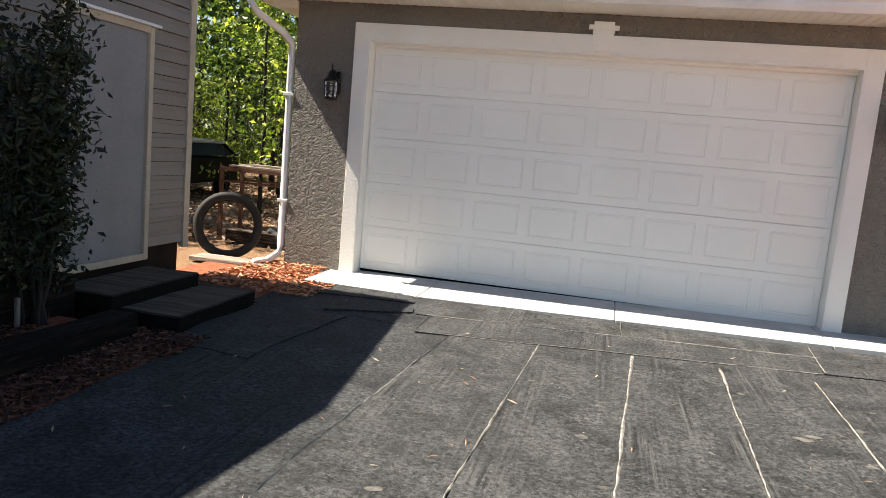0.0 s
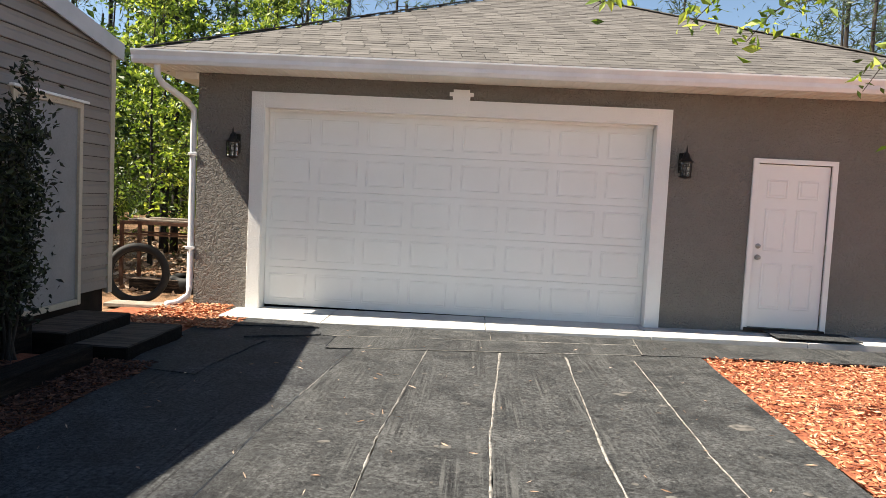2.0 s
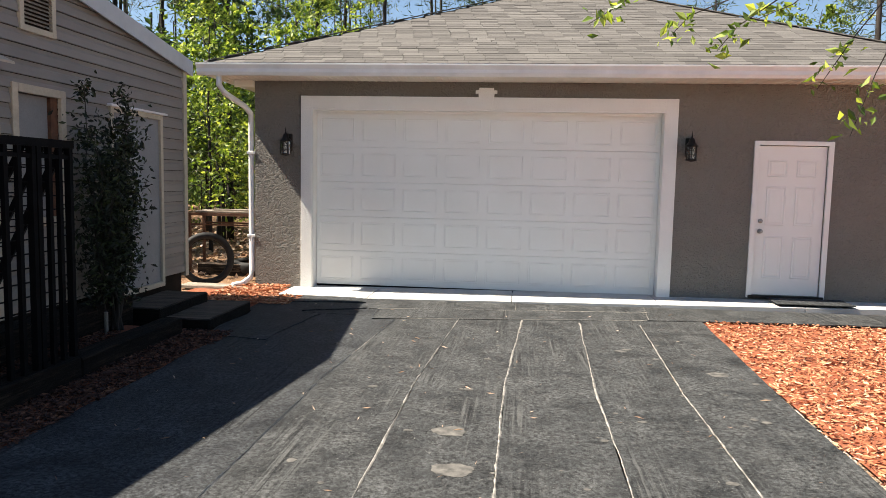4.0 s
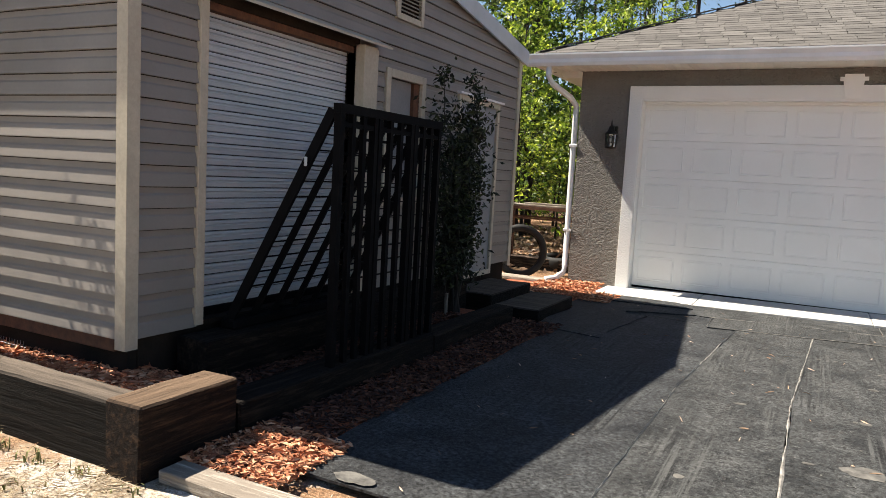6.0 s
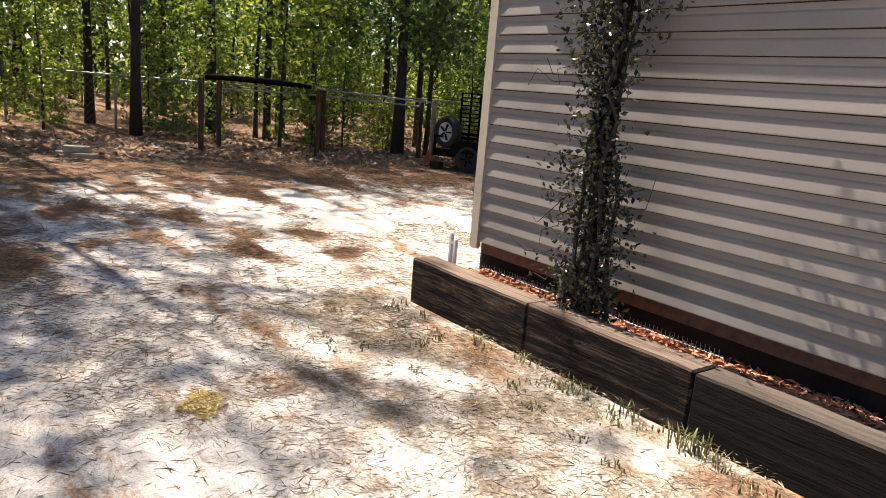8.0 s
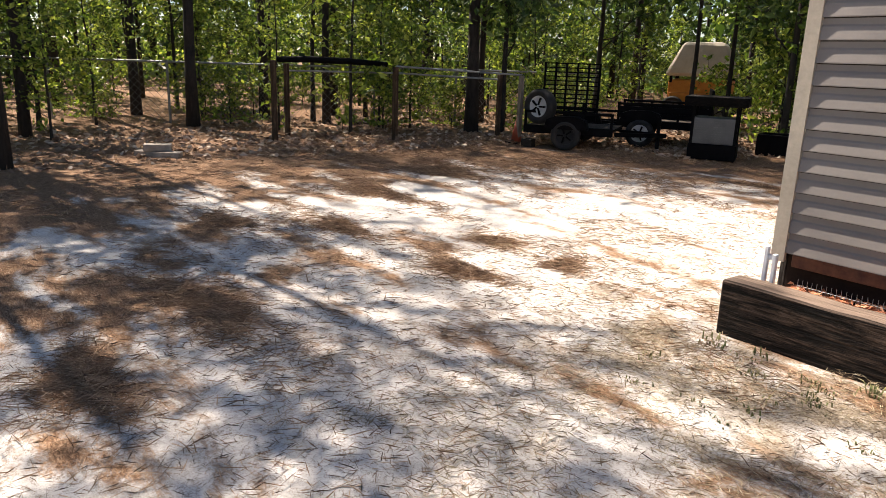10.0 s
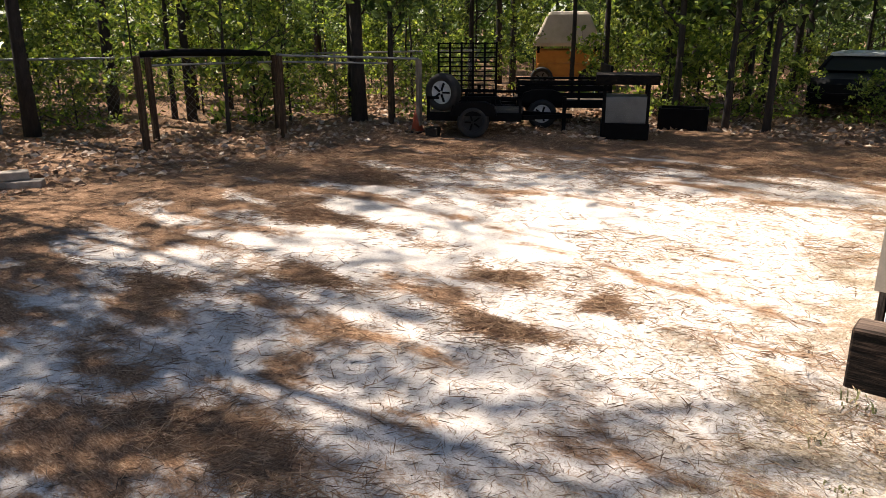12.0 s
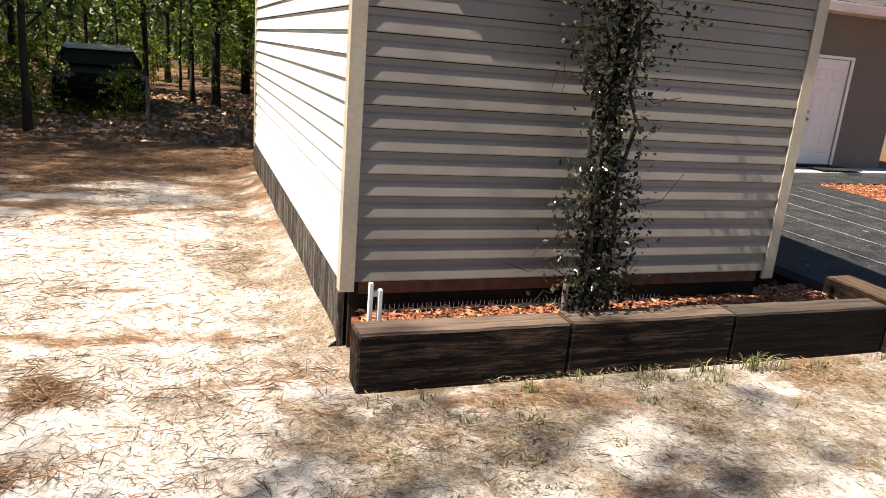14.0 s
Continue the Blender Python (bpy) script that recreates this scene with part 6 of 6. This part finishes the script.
for kind, x, y, s in (("pine", -20.2, -7.3, 0.95), ("oak_b", -8.3, 1.75, 1.1), ("oak_b", -7.6, 1.9, 1.15),
                                            ("bush", -8.5, 2.6, 1.25), ("bush", -9.6, 3.7, 1.2), ("bush", -13.9, -0.2, 1.0), ("bush", -15.8, -3.2, 1.1), ("sapling", -15.9, -2.4, 0.8), ("bush", -13.2, 6.0, 1.2), ("oak", -4.4, 7.5, 0.75),
                      ("oak", -2.2, 7.2, 0.72), ("oak", -3.6, 4.9, 0.62), ("oak", -1.9, 10.8, 0.8), ("bush", -6.3, 4.1, 0.7), ("oak_b", -11.4, 6.2, 1.0), ("oak_b", -11.5, 7.0, 1.1), ("bush", -7.9, 4.3, 0.9), ("oak_b", -8.9, 4.9, 1.2), ("oak_b", -9.2, 7.0, 1.35), ("oak_b", -6.2, 10.6, 1.4), ("oak_b", -16.5, 4.6, 1.4), ("oak_b", -15.5, -1.0, 1.3), ("pine_b", -13.0, 4.2, 0.7), ("pine_b", -12.5, 5.0, 0.7), ("sapling_b", -16.4, 2.0, 0.8), ("oak_b", -5.0, 8.6, 1.1), ("pine", -3.4, 12.5, 1.05), ("sapling", -2.6, 5.6, 1.1), ("sapling", -1.6, 6.6, 1.2), ("bush", -9.98, 3.0, 1.5)):
    plant(kind, x, y, s)
# Full-height trees, most added out of view to shade the sand and trailers.
for kind, x, y, s in (("pine_b", -16.8, -10.1, 1.05), ("pine_b", -14.8, -12.6, 0.95), ("oak", -23.0, -19.0, 1.2), ("pine", -20.0, -12.0, 0.95), ("pine", -12.9, -10.9, 0.88), ("pine", -11.8, -12.2, 0.8), ("oak_b", -14.4, -0.9, 1.15), ("oak_b", -9.5, 2.3, 1.3)):
    plant(kind, x, y, s, free_top=True)


def woods():
    rr = random.Random(5)
    spots = []

    def free(x, y, gap):
        if x > -15.0 and y < 4.0:
            return False
        if -9.2 < x < -4.6 and y < 10.5:
            return False
        if x > -1.6 and y < 11.5:
            return False
        if math.dist((x, y), (-15.6, 9.2)) < 2.6:
            return False
        if y < 9.2 and abs(x + 4.2 + 0.538 * (y + 12.0)) < 1.9:
            return False
        return all(math.dist((x, y), p) > gap for p in spots)

    def sow(kinds, count, gap, where, low, high):
        done = tries = 0
        while done < count and tries < 4000:
            tries += 1
            x, y = where()
            if free(x, y, gap) and not (gap > 1.3 and x > -17.6 and -11 < y < 3):
                spots.append((x, y))
                plant(rr.choice(kinds), x, y, rr.uniform(low, high))
                done += 1
    west = lambda: (rr.uniform(-31, -15.2), rr.uniform(-24, 14))
    north = lambda: (rr.uniform(-24, 0), rr.uniform(4.2, 24))
    behind = lambda: (rr.uniform(-2, 24), rr.uniform(13, 26))
    sow(["pine", "pine_b"], 26, 2.2, west, 0.85, 1.15)
    sow(["oak", "oak", "oak_b"], 24, 1.7, west, 0.6, 1.0)
    sow(["sapling", "sapling", "sapling_b"], 46, 1.0, west, 0.7, 1.2)
    edge = lambda: (rr.uniform(-23, -16.2), rr.uniform(-17, 4))
    sow(["bush"], 22, 0.8, west, 0.6, 1.2)
    sow(["bush", "bush", "sapling"], 22, 0.8, edge, 0.5, 0.9)
    sow(["pine", "pine_b"], 12, 2.2, north, 0.85, 1.15)
    sow(["oak", "oak_b"], 18, 1.6, north, 0.55, 0.85)
    sow(["sapling", "sapling_b"], 34, 1.0, north, 0.7, 1.2)
    sow(["bush"], 14, 0.8, north, 0.6, 1.2)
    sow(["pine", "pine_b"], 9, 2.0, behind, 0.9, 1.2)
    sow(["oak"], 4, 2.0, behind, 0.9, 1.2)


woods()
# Unseen pine, added so that its crown throws a shadow on the sand.
plant("pine", -13.3, -11.15, 0.68, free_top=True)


def far_woods():
    """The deep of the woods, one mass of leaves and stems."""
    rng = np.random.default_rng(77)
    n = 44000
    a = rng.uniform(radians(20), radians(215), n)
    r = rng.uniform(29, 50, n)
    c = np.stack([-4 + r * np.cos(a), -4 + r * np.sin(a), rng.uniform(0, 1, n) ** 1.7 * 11 + 0.3], 1)
    keep = c[:, 2] < np.where(c[:, 0] < -22, 10.0, 4.5)
    v, f = scatter_leaves(c[keep], 0.62, rng, 0.1, 0.6)
    tagged(put("far_woods", raw("far_woods", v, f, M_LEAF_DEEP)), "dense green woods in the distance", "woods", kind="stuff")
    bm = bmesh.new()
    for _ in range(150):
        aa, rr_ = rng.uniform(radians(70), radians(215)), rng.uniform(30, 46)
        x, y = -4 + rr_ * math.cos(aa), -4 + rr_ * math.sin(aa)
        rad = rng.uniform(0.05, 0.16)
        tube([(x, y, -0.5), (x + rng.normal() * 0.3, y + rng.normal() * 0.3, 12)], [rad, rad * 0.5], 6, bm, False)
    single("far_trunks", bm, M_BARK, "dark trunks deep in the woods", "woods", kind="stuff")


far_woods()


# oak limb over the drive, from a tree beside it
def drive_oak():
    rng = np.random.default_rng(14)
    ob = thing("shade_oak", "oak beside the drive with a drooping leafy limb", "tree", (10.6, -9.0, -0.05))
    bm = bmesh.new()
    tube([(10.6, -9.0, -0.2), (10.5, -8.9, 1.6), (10.2, -8.6, 3.2), (9.9, -8.3, 4.6), (9.8, -8.2, 6.0)], [0.2, 0.16, 0.13, 0.1, 0.05], 10, bm)
    limb = [Vector(p) for p in ((10.2, -8.6, 3.2), (9.0, -7.2, 3.9), (7.6, -5.8, 4.0), (6.4, -4.8, 3.75), (5.4, -4.2, 3.4))]
    tube(limb, [0.08, 0.06, 0.045, 0.03, 0.012], 7, bm)
    twigs = [((5.9, -4.5, 3.6), (5.1, -3.95, 3.05), (4.95, -3.9, 2.85)), ((5.4, -4.2, 3.4), (4.7, -3.9, 3.15), (4.55, -3.9, 2.98)), ((5.4, -4.2, 3.4), (4.2, -3.7, 3.35), (3.85, -3.6, 3.14)),
             ((6.4, -4.8, 3.75), (5.95, -4.2, 2.9), (5.75, -4.05, 2.5)), ((6.4, -4.8, 3.75), (6.1, -4.3, 2.6), (5.98, -4.2, 2.1)), ((5.9, -4.5, 3.6), (5.5, -4.1, 3.2), (5.25, -4.0, 3.1))]
    c = []
    for tw in twigs:
        pts = [Vector(p) for p in tw]
        tube(pts, [0.008, 0.005, 0.003], 5, bm, False)
        for k in range(26):
            f = rng.uniform(0.55, 1.0)
            p = pts[1].lerp(pts[2], (f - 0.5) * 2)
            c.append(np.array(p) + rng.normal(size=3) * (0.07, 0.07, 0.06))
    for k in range(900):
        p = np.array(limb[0].lerp(limb[2], rng.uniform(0.1, 1.0))) + rng.normal(size=3) * (0.6, 0.6, 0.5) + (0, 0, 0.7)
        if p[0] > 7.2:
            c.append(p)
    part("trunk", bm, M_TWIG, ob)
    v, f = scatter_leaves(np.array(c), 0.11, rng, 0.1, 0.45)
    put("crown", raw("crown", v, f, M_LEAF), ob, "yellow-green oak leaves").matrix_parent_inverse = Matrix.Translation(-BASE[ob])


drive_oak()


# ---- roof shingles ----
def shingles():
    half = (EX1 - EX0) / 2
    rz = EZ + 0.16
    ang = math.atan(PITCH)
    row, tab = 0.128, 0.29
    slope_len = half / math.cos(ang)
    tilt = Matrix.Rotation(ang, 4, "X")
    me = bpy.data.meshes.new("shingle")
    bm = box(0.002, tab - 0.004, 0, row + 0.03, 0, 0.007)
    for v in bm.verts:
        if v.co.y > 0.05:
            v.co.z -= 0.004
    bm.to_mesh(me)
    bm.free()
    me.materials.append(M_SHINGLE)
    rr = random.Random(6)
    count, verts, faces = 0, [], []
    corner = np.array([tuple(v.co) for v in me.vertices])
    polys = [tuple(p.vertices) for p in me.polygons]
    k = 0
    while k * row < slope_len - 0.1:
        s = k * row
        inset = s * math.cos(ang)
        x = EX0 + inset + (0.1 if k % 2 else -0.05) + rr.uniform(-0.05, 0.05)
        while x < EX1 - inset - 0.05:
            w = min(1.0, (EX1 - inset - x) / tab)
            if x >= EX0 + inset - 0.04 and w > 0.3:
                m = Matrix.Translation((x, EAVE_Y - 0.03 + s * math.cos(ang), rz - 0.013 + s * math.sin(ang) + 0.016 + rr.uniform(0, 0.004))) @ tilt @ Matrix.Diagonal((w, 1 + rr.uniform(-0.12, 0.0), 1, 1))
                if 8 <= k < 17 and count < 290:
                    ob = put("shingle", me, ROOF)
                    ob.matrix_basis = m
                    count += 1
                else:
                    b0 = len(verts)
                    verts.extend(tuple(m @ Vector(c)) for c in corner)
                    faces.extend(tuple(b0 + i for i in p) for p in polys)
            x += tab
        k += 1
    ob = put("shingle_courses", raw("shingle_courses", verts, faces, M_SHINGLE), ROOF)
    ob["kind"] = "stuff"
    top = Vector((EX0 + half, EAVE_Y + half, rz + half * PITCH))
    for c in (Vector((EX0, EAVE_Y, rz)), Vector((EX1, EAVE_Y, rz))):
        n = 34
        for i in range(n):
            a, b = c.lerp(top, i / n), c.lerp(top, (i + 1.15) / n)
            own = beam(a + Vector((0, 0, 0.035)), b + Vector((0, 0, 0.028)), 0.17, 0.012)
            part("hip_cap", own, M_SHINGLE, ROOF)


shingles()
